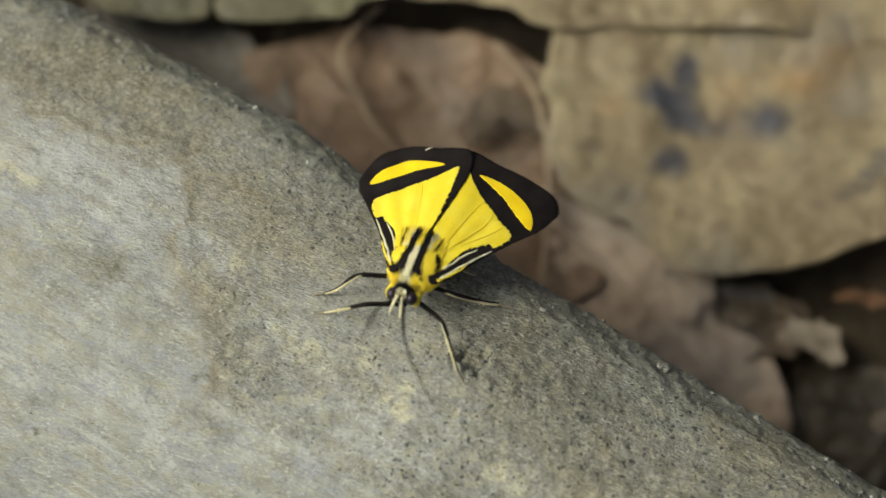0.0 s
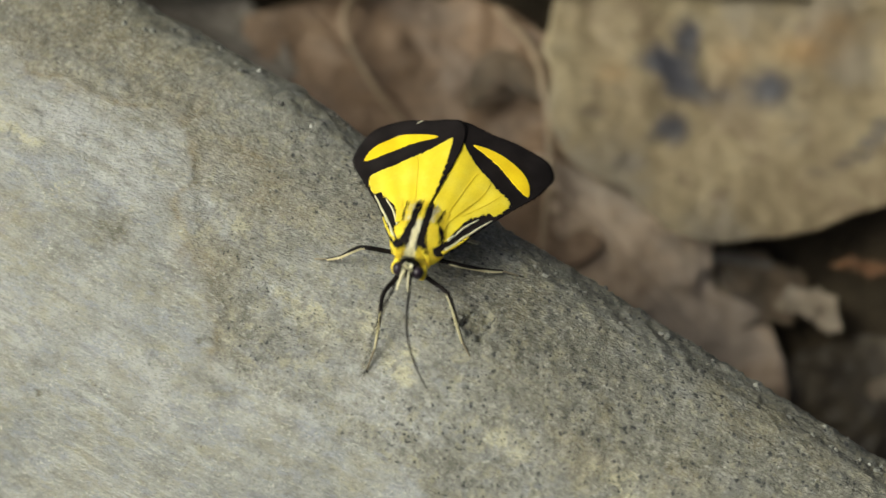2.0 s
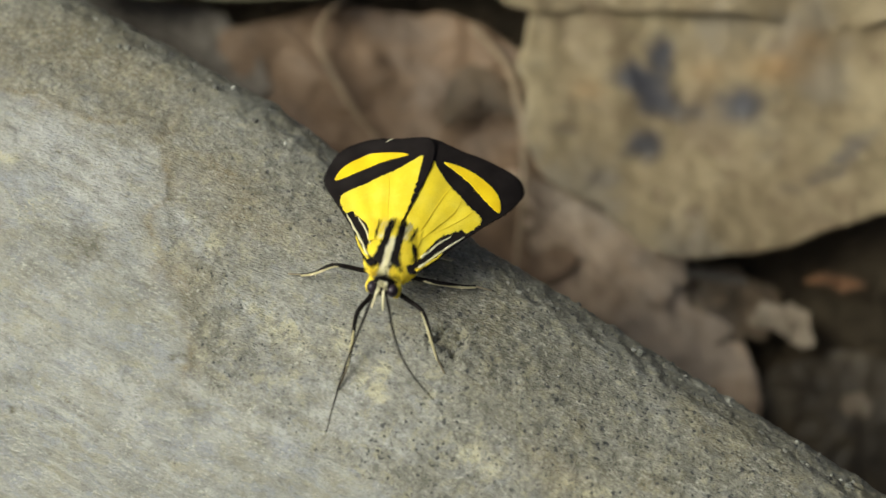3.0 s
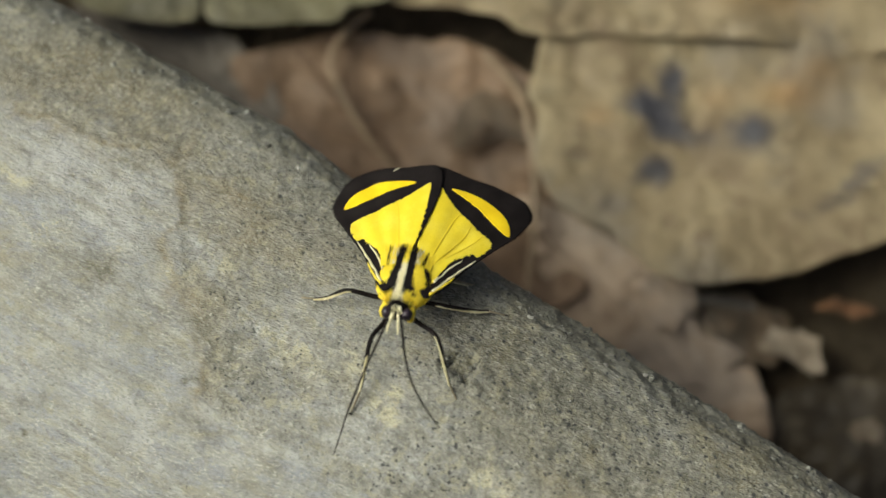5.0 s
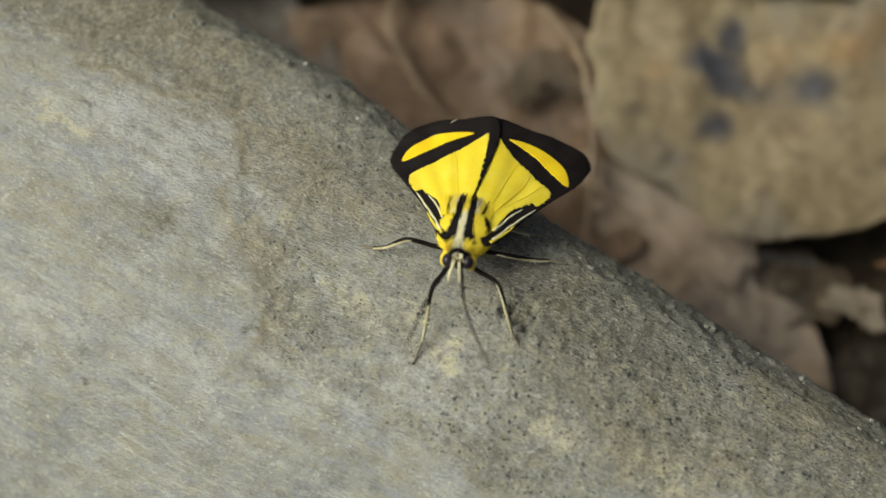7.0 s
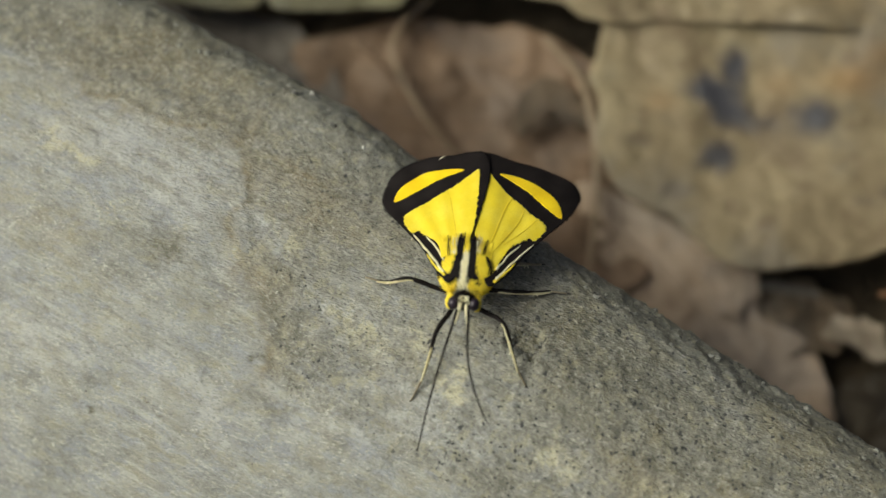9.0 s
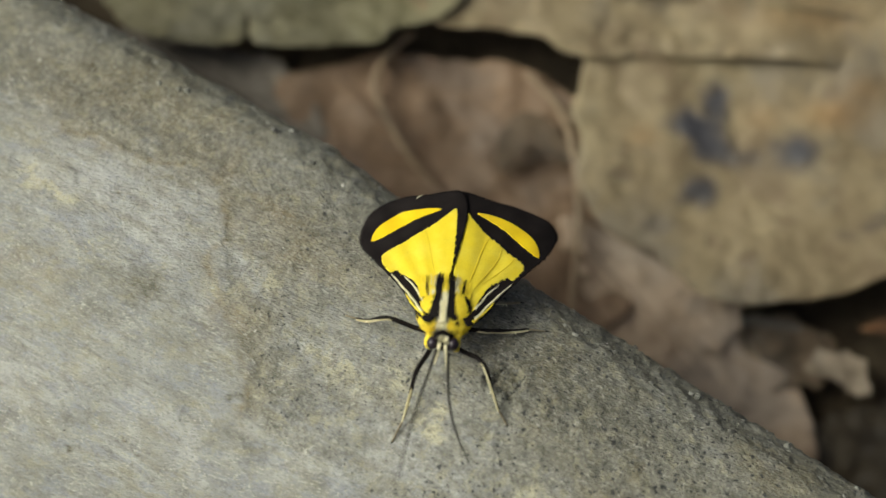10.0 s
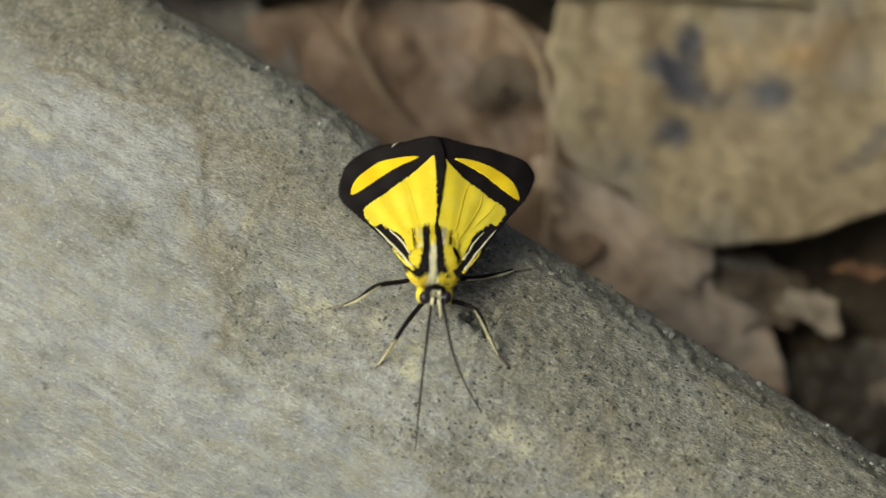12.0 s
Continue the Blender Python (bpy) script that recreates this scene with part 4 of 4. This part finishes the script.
def coat(body):
    """The striped hair of thorax, collar and face."""
    rng = random.Random(9)
    tufts = {"yellow": [], "black": [], "cream": []}
    for k in range(9000):
        a, b = rng.uniform(0, 2 * math.pi), rng.uniform(-0.05, 1)
        r = math.sqrt(max(1 - b * b, 0))
        d = Vector((math.cos(a) * r, math.sin(a) * r, b))
        p = thorax_point(d)
        tone = coat_tone(p.x - STRIPE + rng.uniform(-0.13, 0.13), p.y + rng.uniform(-0.25, 0.25))
        if p.y > 0.1:
            out = Vector((d.x / THORAX_R[0], d.y / THORAX_R[1], d.z / THORAX_R[2])).normalized()
            way = Vector((0.10 * (p.x - THORAX[0]) * (1 if p.y < 3 else -1) + rng.uniform(-0.2, 0.2), 1.0, 0.0))
            way = way - out * way.dot(out) + out * (rng.uniform(0.02, 0.16) + 0.45 * rng.random() * max(1.4 - p.y, 0))
        else:
            way = Vector((d.x * 0.8 + rng.uniform(-0.3, 0.3), rng.uniform(-0.9, 0.5), 0.5))
        tufts[tone].append(hair(p - d * 0.04, way, rng.uniform(0.45, 1.0), 0.042))
    for k in range(800):
        a, b = rng.uniform(0, 2 * math.pi), rng.uniform(-0.3, 1)
        r = math.sqrt(1 - b * b)
        d = Vector((math.cos(a) * r, math.sin(a) * r, b))
        p = Vector((-0.35 + d.x * 1.1, -1.3 + d.y * 1.0, -1.4 + d.z * 1.15))
        if abs(d.x) > 0.62 or d.z < 0.1:
            continue
        tone = "cream" if 0.12 < abs(d.x) < 0.5 and d.y < -0.1 else "black"
        tufts[tone].append(hair(p, d + Vector((0, -0.8, 0.1)), rng.uniform(0.3, 0.6), 0.05))
    # the pale tuft between the antennae
    for k in range(160):
        a = rng.uniform(0, 2 * math.pi)
        p = Vector((-0.35 + 0.35 * math.cos(a) * rng.random(), -1.5 + 0.22 * math.sin(a) * rng.random(), -0.25))
        tufts["cream"].append(hair(p, (math.cos(a), 0.7 * math.sin(a) - 0.5, 0.55), rng.uniform(0.25, 0.55), 0.045))
    # longer hair trailing over the wing roots, in the tone of its stripe, thinning out towards the wings
    for k in range(1300):
        s = rng.choice((-1, 1))
        p = Vector((STRIPE + s * rng.uniform(0, 2.9), 4.5 + 2.1 * rng.random() ** 1.7, 0))
        x = abs(p.x - STRIPE)
        p.y -= 0.22 * x
        hump = 1 - (x / THORAX_R[0]) ** 2 - ((p.y - THORAX[1]) / THORAX_R[1]) ** 2
        p.z = max(wing_height(p.x, p.y) + (0.27 if s < 0 else 0.08), THORAX[2] + THORAX_R[2] * math.sqrt(max(0, hump)) - 0.05) + rng.uniform(0, 0.06)
        edge = x + rng.gauss(0, 0.08)
        tone = "yellow" if edge < 0.3 else "black" if edge < 1.1 else "cream" if edge < 1.7 else "black" if 1.9 < edge < 2.25 else "yellow"
        if edge > 1.1 and rng.random() < 0.4:
            tone = "yellow"
        tufts[tone].append(hair(p, (s * 0.05 * x + rng.uniform(-0.1, 0.1), 1, -0.19), rng.uniform(0.5, 2.0), 0.034))
    for tone, material in (("yellow", HAIR_YELLOW), ("black", BLACK), ("cream", CREAM)):
        v, f = joined(tufts[tone])
        part(tone + "_hair", mesh_of(tone + "_hair", v, f, material, smooth=False), body, tone + " hair of the coat")


def moth():
    ob = new("moth", None)
    tagged(ob, "yellow and black day-flying moth with spread antennae on a stone", "moth")
    thorax = thorax_shell(ob)
    coat(thorax)
    rings = []
    for k in range(7):
        rings.append(ball((-0.3, 6.0 + 1.45 * k, -4.2 - 0.17 * k), (1.75 - 0.14 * k, 1.0, 1.4 - 0.1 * k), 10, 16))
    part("abdomen", mesh_of("abdomen", *joined(rings), HAIR_YELLOW), ob, "yellow ringed abdomen")
    head = part("head", mesh_of("head", *ball((-0.35, -1.3, -1.35), (1.45, 1.1, 1.2), 14, 20), BLACK), ob, "small black head")
    for s in (-1, 1):
        part("eye", mesh_of("eye", *ball((-0.35 + s * 1.2, -1.75, -1.15 + 0.12 * s), (0.68, 0.8, 0.8), 16, 22), EYE), head, "glossy black eye")
        part("palp", mesh_of("palp", *tube([(-0.35 + s * 0.26, -1.9, -0.75), (-0.35 + s * 0.40, -2.6, -0.5), (-0.35 + s * 0.58, -3.6, -1.0), (-0.35 + s * 0.68, -4.2, -1.7)], [0.19, 0.21, 0.17, 0.07], 8, 20), CREAM), head, "cream palp")
        part("cheek", mesh_of("cheek", *ball((-0.35 + s * 1.55, -1.15, -2.0), (0.62, 1.05, 0.8), 8, 12, 0.25), HAIR_YELLOW), head, "yellow cheek tuft")
    wings = [wing(1, 0.0, ob), wing(-1, 0.22, ob)]
    legs = {
        "mid_left": leg("mid_leg", (-3.69, 1.32, -4.21), [(0.0, 0.0, 0.0), (-3.21, -0.74, 1.19), (-5.74, -1.46, -0.82), (-7.52, -1.71, -1.8), (-9.23, -1.87, -2.25)], ob),
        "mid_right": leg("mid_leg", (0.73, 1.95, -4.49), [(0.0, 0.0, 0.0), (3.65, -0.09, 0.18), (7.08, 1.33, -2.4), (8.74, 2.23, -3.56), (10.64, 2.57, -4.53)], ob),
        "fore_left": leg("fore_leg", (-2.01, -1.99, -4.12), [(0.0, 0.0, 0.0), (-0.62, -2.82, 1.25), (-0.45, -5.74, -1.13), (-0.44, -7.77, -2.99), (-0.86, -10.22, -4.53)], ob),
        "fore_right": leg("fore_leg", (1.66, -0.81, -4.21), [(0.0, 0.0, 0.0), (3.04, -1.9, 1.4), (4.73, -4.18, -0.65), (5.9, -5.78, -2.23), (7.1, -6.93, -3.33)], ob),
        "hind_left": leg("hind_leg", (-3.46, 5.89, -5.38), [(0.0, 0.0, 0.0), (-2.38, 1.96, -0.47), (-3.95, 3.37, -1.7), (-4.65, 4.36, -2.43)], ob),
        "hind_right": leg("hind_leg", (1.16, 5.77, -5.81), [(0.0, 0.0, 0.0), (3.31, 0.78, -0.59), (5.17, 1.73, -2.65), (6.79, 2.37, -3.75)], ob),
    }
    feelers = {"left": antenna("antenna", (-0.97,-3.21,0.18), 17.2, 1.2, 0.2, ob), "right": antenna("antenna", (0.25,-2.51,0.17), 13.9, 2.4, 1, ob)}
    return ob, wings, legs, feelers


ground()
stone()
litter()
MOTH, WINGS, LEGS, FEELERS = moth()


def motions():
    walk(MOTH, [
        (0, pose(-0.00012, -0.00151, 0.00862, 9.255, 1.493, -21.110)),
        (0.5, pose(0.00011, -0.00223, 0.00832, 10.226, 1.475, -18.874)),
        (1, pose(0.00002, -0.00239, 0.00821, 9.789, 1.564, -18.168)),
        (1.5, pose(0.00009, -0.00212, 0.00805, 8.942, 1.822, -16.490)),
        (2, pose(0.00003, -0.00233, 0.00800, 9.075, 1.215, -16.234)),
        (2.5, pose(0.00005, -0.00255, 0.00801, 9.740, 1.010, -15.830)),
        (3, pose(0.00011, -0.00260, 0.00814, 8.876, 1.500, -14.516)),
        (5, pose(0.00025, -0.00252, 0.00806, 6.808, 1.056, -12.275)),
        (5.5, pose(0.00019, -0.00224, 0.00787, 5.221, 1.155, -11.576)),
        (6, pose(0.00033, -0.00242, 0.00796, 5.471, 1.587, -11.310)),
        (6.5, pose(0.00029, -0.00245, 0.00799, 5.679, 1.696, -10.989)),
        (7, pose(0.00035, -0.00244, 0.00805, 5.809, 1.350, -11.227)),
        (9, pose(0.00019, -0.00396, 0.00759, 8.344, 3.443, -5.504)),
        (9.5, pose(0.00030, -0.00426, 0.00770, 8.427, 4.239, -4.893)),
        (10, pose(0.00031, -0.00416, 0.00766, 7.917, 4.877, -4.596)),
        (10.5, pose(0.00031, -0.00435, 0.00778, 7.542, 5.376, -3.724)),
        (11, pose(0.00046, -0.00441, 0.00766, 8.398, 5.205, -3.604)),
        (11.5, pose(0.00108, -0.00478, 0.00730, 9.431, 4.847, -2.682)),
        (12, pose(0.00196, -0.00600, 0.00722, 11.788, 5.699, 1.013)),
    ])
    walk(LEGS["mid_left"], [
        (0, pose(-0.00369, 0.00132, -0.00421, -3.2, -5.5, 13.7)),
        (0.5, pose(-0.00369, 0.00132, -0.00421, -1.8, -4.5, 7.6)),
        (1, pose(-0.00369, 0.00132, -0.00421, -1.3, -3.9, 5.4)),
        (1.5, pose(-0.00369, 0.00132, -0.00421, -0.9, -3.5, 3.6)),
        (2, pose(-0.00369, 0.00132, -0.00421, -0.5, -3.3, 1.9)),
        (2.5, pose(-0.00369, 0.00132, -0.00421, 0.1, -3.5, -0.1)),
        (3, pose(-0.00369, 0.00132, -0.00421, 0.9, -4.2, -2.7)),
        (5, pose(-0.00369, 0.00132, -0.00421, 2.1, -3.7, -7.4)),
        (5.5, pose(-0.00369, 0.00132, -0.00421, 2.0, -3.1, -7.7)),
        (6, pose(-0.00369, 0.00132, -0.00421, 2.4, -3.5, -8.8)),
        (6.5, pose(-0.00369, 0.00132, -0.00421, 2.6, -3.6, -9.5)),
        (7, pose(-0.00369, 0.00132, -0.00421, 2.5, -3.4, -9.3)),
        (9, pose(-0.00369, 0.00132, -0.00421, 6.9, -5.5, -22.1)),
        (9.5, pose(-0.00369, 0.00132, -0.00421, 8.2, -7.2, -24.1)),
        (10, pose(-0.00369, 0.00132, -0.00421, 8.5, -7.4, -24.8)),
        (10.5, pose(-0.00369, 0.00132, -0.00421, 9.7, -8.5, -27.0)),
        (11, pose(-0.00369, 0.00132, -0.00421, 10.3, -9.1, -28.2)),
        (11.5, pose(-0.00369, 0.00132, -0.00421, 3.1, -9.7, 4.3)),
        (12, pose(-0.00369, 0.00132, -0.00421, 2.4, -12.7, 2.6)),
    ])
    walk(LEGS["mid_right"], [
        (0, pose(0.00073, 0.00195, -0.00449, -0.4, 2.5, -0.3)),
        (0.5, pose(0.00073, 0.00195, -0.00449, -0.5, 1.6, -0.2)),
        (1, pose(0.00073, 0.00195, -0.00449, -0.1, 1.3, 0.5)),
        (1.5, pose(0.00073, 0.00195, -0.00449, -0.3, -0.9, -1.2)),
        (2, pose(0.00073, 0.00195, -0.00449, -0.2, -0.9, -0.7)),
        (2.5, pose(0.00073, 0.00195, -0.00449, 0.0, -0.7, 0.0)),
        (3, pose(0.00073, 0.00195, -0.00449, -0.1, -0.6, -0.1)),
        (5, pose(0.00073, 0.00195, -0.00449, -0.3, -2.0, -1.0)),
        (5.5, pose(0.00073, 0.00195, -0.00449, -0.3, -4.0, -1.9)),
        (6, pose(0.00073, 0.00195, -0.00449, -0.2, -3.8, -1.3)),
        (6.5, pose(0.00073, 0.00195, -0.00449, -0.1, -3.0, -1.2)),
        (7, pose(0.00073, 0.00195, -0.00449, 0.1, -2.6, -1.1)),
        (9, pose(0.00073, 0.00195, -0.00449, 0.5, -7.0, -1.5)),
        (9.5, pose(0.00073, 0.00195, -0.00449, 0.8, -7.1, -0.6)),
        (10, pose(0.00073, 0.00195, -0.00449, 0.9, -7.9, -0.8)),
        (10.5, pose(0.00073, 0.00195, -0.00449, 1.0, -8.4, -0.8)),
        (11, pose(0.00073, 0.00195, -0.00449, 1.2, -8.5, -0.2)),
        (11.5, pose(0.00073, 0.00195, -0.00449, 1.5, -8.2, 0.8)),
        (12, pose(0.00073, 0.00195, -0.00449, 1.5, -6.6, 1.9)),
    ])
    walk(LEGS["fore_left"], [
        (0, pose(-0.00201, -0.00199, -0.00412, 3.0, 27.7, -57.4)),
        (0.5, pose(-0.00201, -0.00199, -0.00412, -0.5, -3.3, 7.7)),
        (1, pose(-0.00201, -0.00199, -0.00412, -1.0, -1.2, 2.9)),
        (1.5, pose(-0.00201, -0.00199, -0.00412, -0.8, -0.9, 2.1)),
        (2, pose(-0.00201, -0.00199, -0.00412, -0.4, -0.4, 1.1)),
        (2.5, pose(-0.00201, -0.00199, -0.00412, 0.0, -0.0, 0.0)),
        (3, pose(-0.00201, -0.00199, -0.00412, 1.3, 0.6, -1.5)),
        (5, pose(-0.00201, -0.00199, -0.00412, 3.7, 1.9, -4.6)),
        (5.5, pose(-0.00201, -0.00199, -0.00412, 4.2, 2.0, -4.9)),
        (6, pose(-0.00201, -0.00199, -0.00412, 4.8, 2.0, -4.8)),
        (6.5, pose(-0.00201, -0.00199, -0.00412, 4.9, 1.8, -4.5)),
        (7, pose(-0.00201, -0.00199, -0.00412, 5.5, 1.4, -3.8)),
        (9, pose(-0.00201, -0.00199, -0.00412, 6.9, 5.2, -11.2)),
        (9.5, pose(-0.00201, -0.00199, -0.00412, 8.2, 4.0, -8.8)),
        (10, pose(-0.00201, -0.00199, -0.00412, 9.0, 4.4, -9.6)),
        (10.5, pose(-0.00201, -0.00199, -0.00412, 11.6, 5.5, -11.5)),
        (11, pose(-0.00201, -0.00199, -0.00412, 10.8, 7.7, -15.5)),
        (11.5, pose(-0.00201, -0.00199, -0.00412, 13.0, 9.2, -17.5)),
        (12, pose(-0.00201, -0.00199, -0.00412, 15.0, 13.0, -24.4)),
    ])
    walk(LEGS["fore_right"], [
        (0, pose(0.00166, -0.00081, -0.00421, 1.8, 0.1, 3.5)),
        (0.5, pose(0.00166, -0.00081, -0.00421, 0.9, 0.3, 1.3)),
        (1, pose(0.00166, -0.00081, -0.00421, 1.0, 0.2, 1.8)),
        (1.5, pose(0.00166, -0.00081, -0.00421, -0.4, -0.2, -0.5)),
        (2, pose(0.00166, -0.00081, -0.00421, -0.2, -0.0, -0.4)),
        (2.5, pose(0.00166, -0.00081, -0.00421, 0.0, -0.0, 0.0)),
        (3, pose(0.00166, -0.00081, -0.00421, 0.3, 0.7, -0.8)),
        (5, pose(0.00166, -0.00081, -0.00421, 0.6, 2.5, -3.6)),
        (5.5, pose(0.00166, -0.00081, -0.00421, 0.2, 2.5, -4.5)),
        (6, pose(0.00166, -0.00081, -0.00421, 0.8, 2.9, -4.0)),
        (6.5, pose(0.00166, -0.00081, -0.00421, 0.7, 2.4, -3.4)),
        (7, pose(0.00166, -0.00081, -0.00421, 0.8, 2.2, -2.7)),
        (9, pose(0.00166, -0.00081, -0.00421, -2.7, -0.1, -5.8)),
        (9.5, pose(0.00166, -0.00081, -0.00421, -2.4, -0.3, -4.6)),
        (10, pose(0.00166, -0.00081, -0.00421, -2.6, -0.6, -4.5)),
        (10.5, pose(0.00166, -0.00081, -0.00421, -2.3, -0.2, -4.8)),
        (11, pose(0.00166, -0.00081, -0.00421, -3.3, -0.7, -6.0)),
        (11.5, pose(0.00166, -0.00081, -0.00421, -4.7, -3.5, -3.0)),
        (12, pose(0.00166, -0.00081, -0.00421, -5.9, -5.4, -1.3)),
    ])
    hip = LEGS["hind_right"].matrix_basis.copy()
    walk(LEGS["hind_right"], [(t, hip @ pose(0, 0, 0, 0, drop, 0)) for t, drop in ((0, 18), (1, 11), (2.5, 9.5), (5, 2), (7, -2), (9, -10), (12, -14))])
    root = WINGS[0].matrix_basis.copy()
    walk(WINGS[0], [(t, root @ pose(0, 0, 0, 0.4 * lift, -0.4 * lift, -0.3 * lift)) for t, lift in ((0, 0), (7.1, 0), (7.2, 6), (7.33, 0), (8.63, 0), (8.77, 3), (8.9, 0), (12, 0))])
    walk(FEELERS["left"], [
        (0, pose(-0.00097, -0.00321, 0.00018, -65.2, 2.4, 7.2)),
        (0.5, pose(-0.00097, -0.00321, 0.00018, -43.2, 1.0, 7.6)),
        (1, pose(-0.00097, -0.00321, 0.00018, -30.0, 0.1, 4.7)),
        (1.5, pose(-0.00097, -0.00321, 0.00018, -21.1, 0.0, -0.2)),
        (2, pose(-0.00097, -0.00321, 0.00018, -37.6, 0.3, 3.1)),
        (2.5, pose(-0.00097, -0.00321, 0.00018, -40.4, 0.3, 2.8)),
        (3, pose(-0.00097, -0.00321, 0.00018, 15.7, 2.6, -6.5)),
        (5, pose(-0.00097, -0.00321, 0.00018, 17.7, 4.6, -10.9)),
        (5.5, pose(-0.00097, -0.00321, 0.00018, -36.6, -0.2, -2.6)),
        (6, pose(-0.00097, -0.00321, 0.00018, 18.4, 5.5, -12.7)),
        (6.5, pose(-0.00097, -0.00321, 0.00018, 18.5, 6.1, -14.1)),
        (7, pose(-0.00097, -0.00321, 0.00018, -39.3, -0.6, -6.4)),
        (9, pose(-0.00097, -0.00321, 0.00018, 17.9, 3.6, -8.5)),
        (9.5, pose(-0.00097, -0.00321, 0.00018, 19.0, 6.3, -14.3)),
        (10, pose(-0.00097, -0.00321, 0.00018, -20.9, 0.6, -9.2)),
        (10.5, pose(-0.00097, -0.00321, 0.00018, 20.2, 6.6, -14.7)),
        (11, pose(-0.00097, -0.00321, 0.00018, 17.4, -0.5, 1.2)),
        (11.5, pose(-0.00097, -0.00321, 0.00018, 14.6, -2.0, 5.2)),
        (12, pose(-0.00097, -0.00321, 0.00018, 14.9, 1.1, -2.7)),
    ])
    walk(FEELERS["right"], [
        (0, pose(0.00025, -0.00251, 0.00017, -19.8, -2.6, 35.4)),
        (0.5, pose(0.00025, -0.00251, 0.00017, -15.0, -3.1, 26.6)),
        (1, pose(0.00025, -0.00251, 0.00017, -11.4, -7.2, 46.3)),
        (1.5, pose(0.00025, -0.00251, 0.00017, 13.2, -8.8, 23.1)),
        (2, pose(0.00025, -0.00251, 0.00017, 14.3, -8.0, 20.4)),
        (2.5, pose(0.00025, -0.00251, 0.00017, 12.8, -12.7, 33.3)),
        (3, pose(0.00025, -0.00251, 0.00017, 12.7, -13.1, 34.2)),
        (5, pose(0.00025, -0.00251, 0.00017, 15.1, -11.2, 27.9)),
        (5.5, pose(0.00025, -0.00251, 0.00017, 16.3, -9.8, 23.8)),
        (6, pose(0.00025, -0.00251, 0.00017, 16.5, -9.6, 23.2)),
        (6.5, pose(0.00025, -0.00251, 0.00017, 16.2, -9.5, 23.0)),
        (7, pose(0.00025, -0.00251, 0.00017, -12.6, -3.6, 25.8)),
        (9, pose(0.00025, -0.00251, 0.00017, 13.9, -5.7, 14.9)),
        (9.5, pose(0.00025, -0.00251, 0.00017, 14.0, -6.0, 15.6)),
        (10, pose(0.00025, -0.00251, 0.00017, 14.3, -6.2, 15.9)),
        (10.5, pose(0.00025, -0.00251, 0.00017, 13.8, -6.8, 17.7)),
        (11, pose(0.00025, -0.00251, 0.00017, -34.4, 1.2, 21.0)),
        (11.5, pose(0.00025, -0.00251, 0.00017, -12.2, -3.1, 22.2)),
        (12, pose(0.00025, -0.00251, 0.00017, 8.8, -7.2, 21.5)),
    ])


motions()
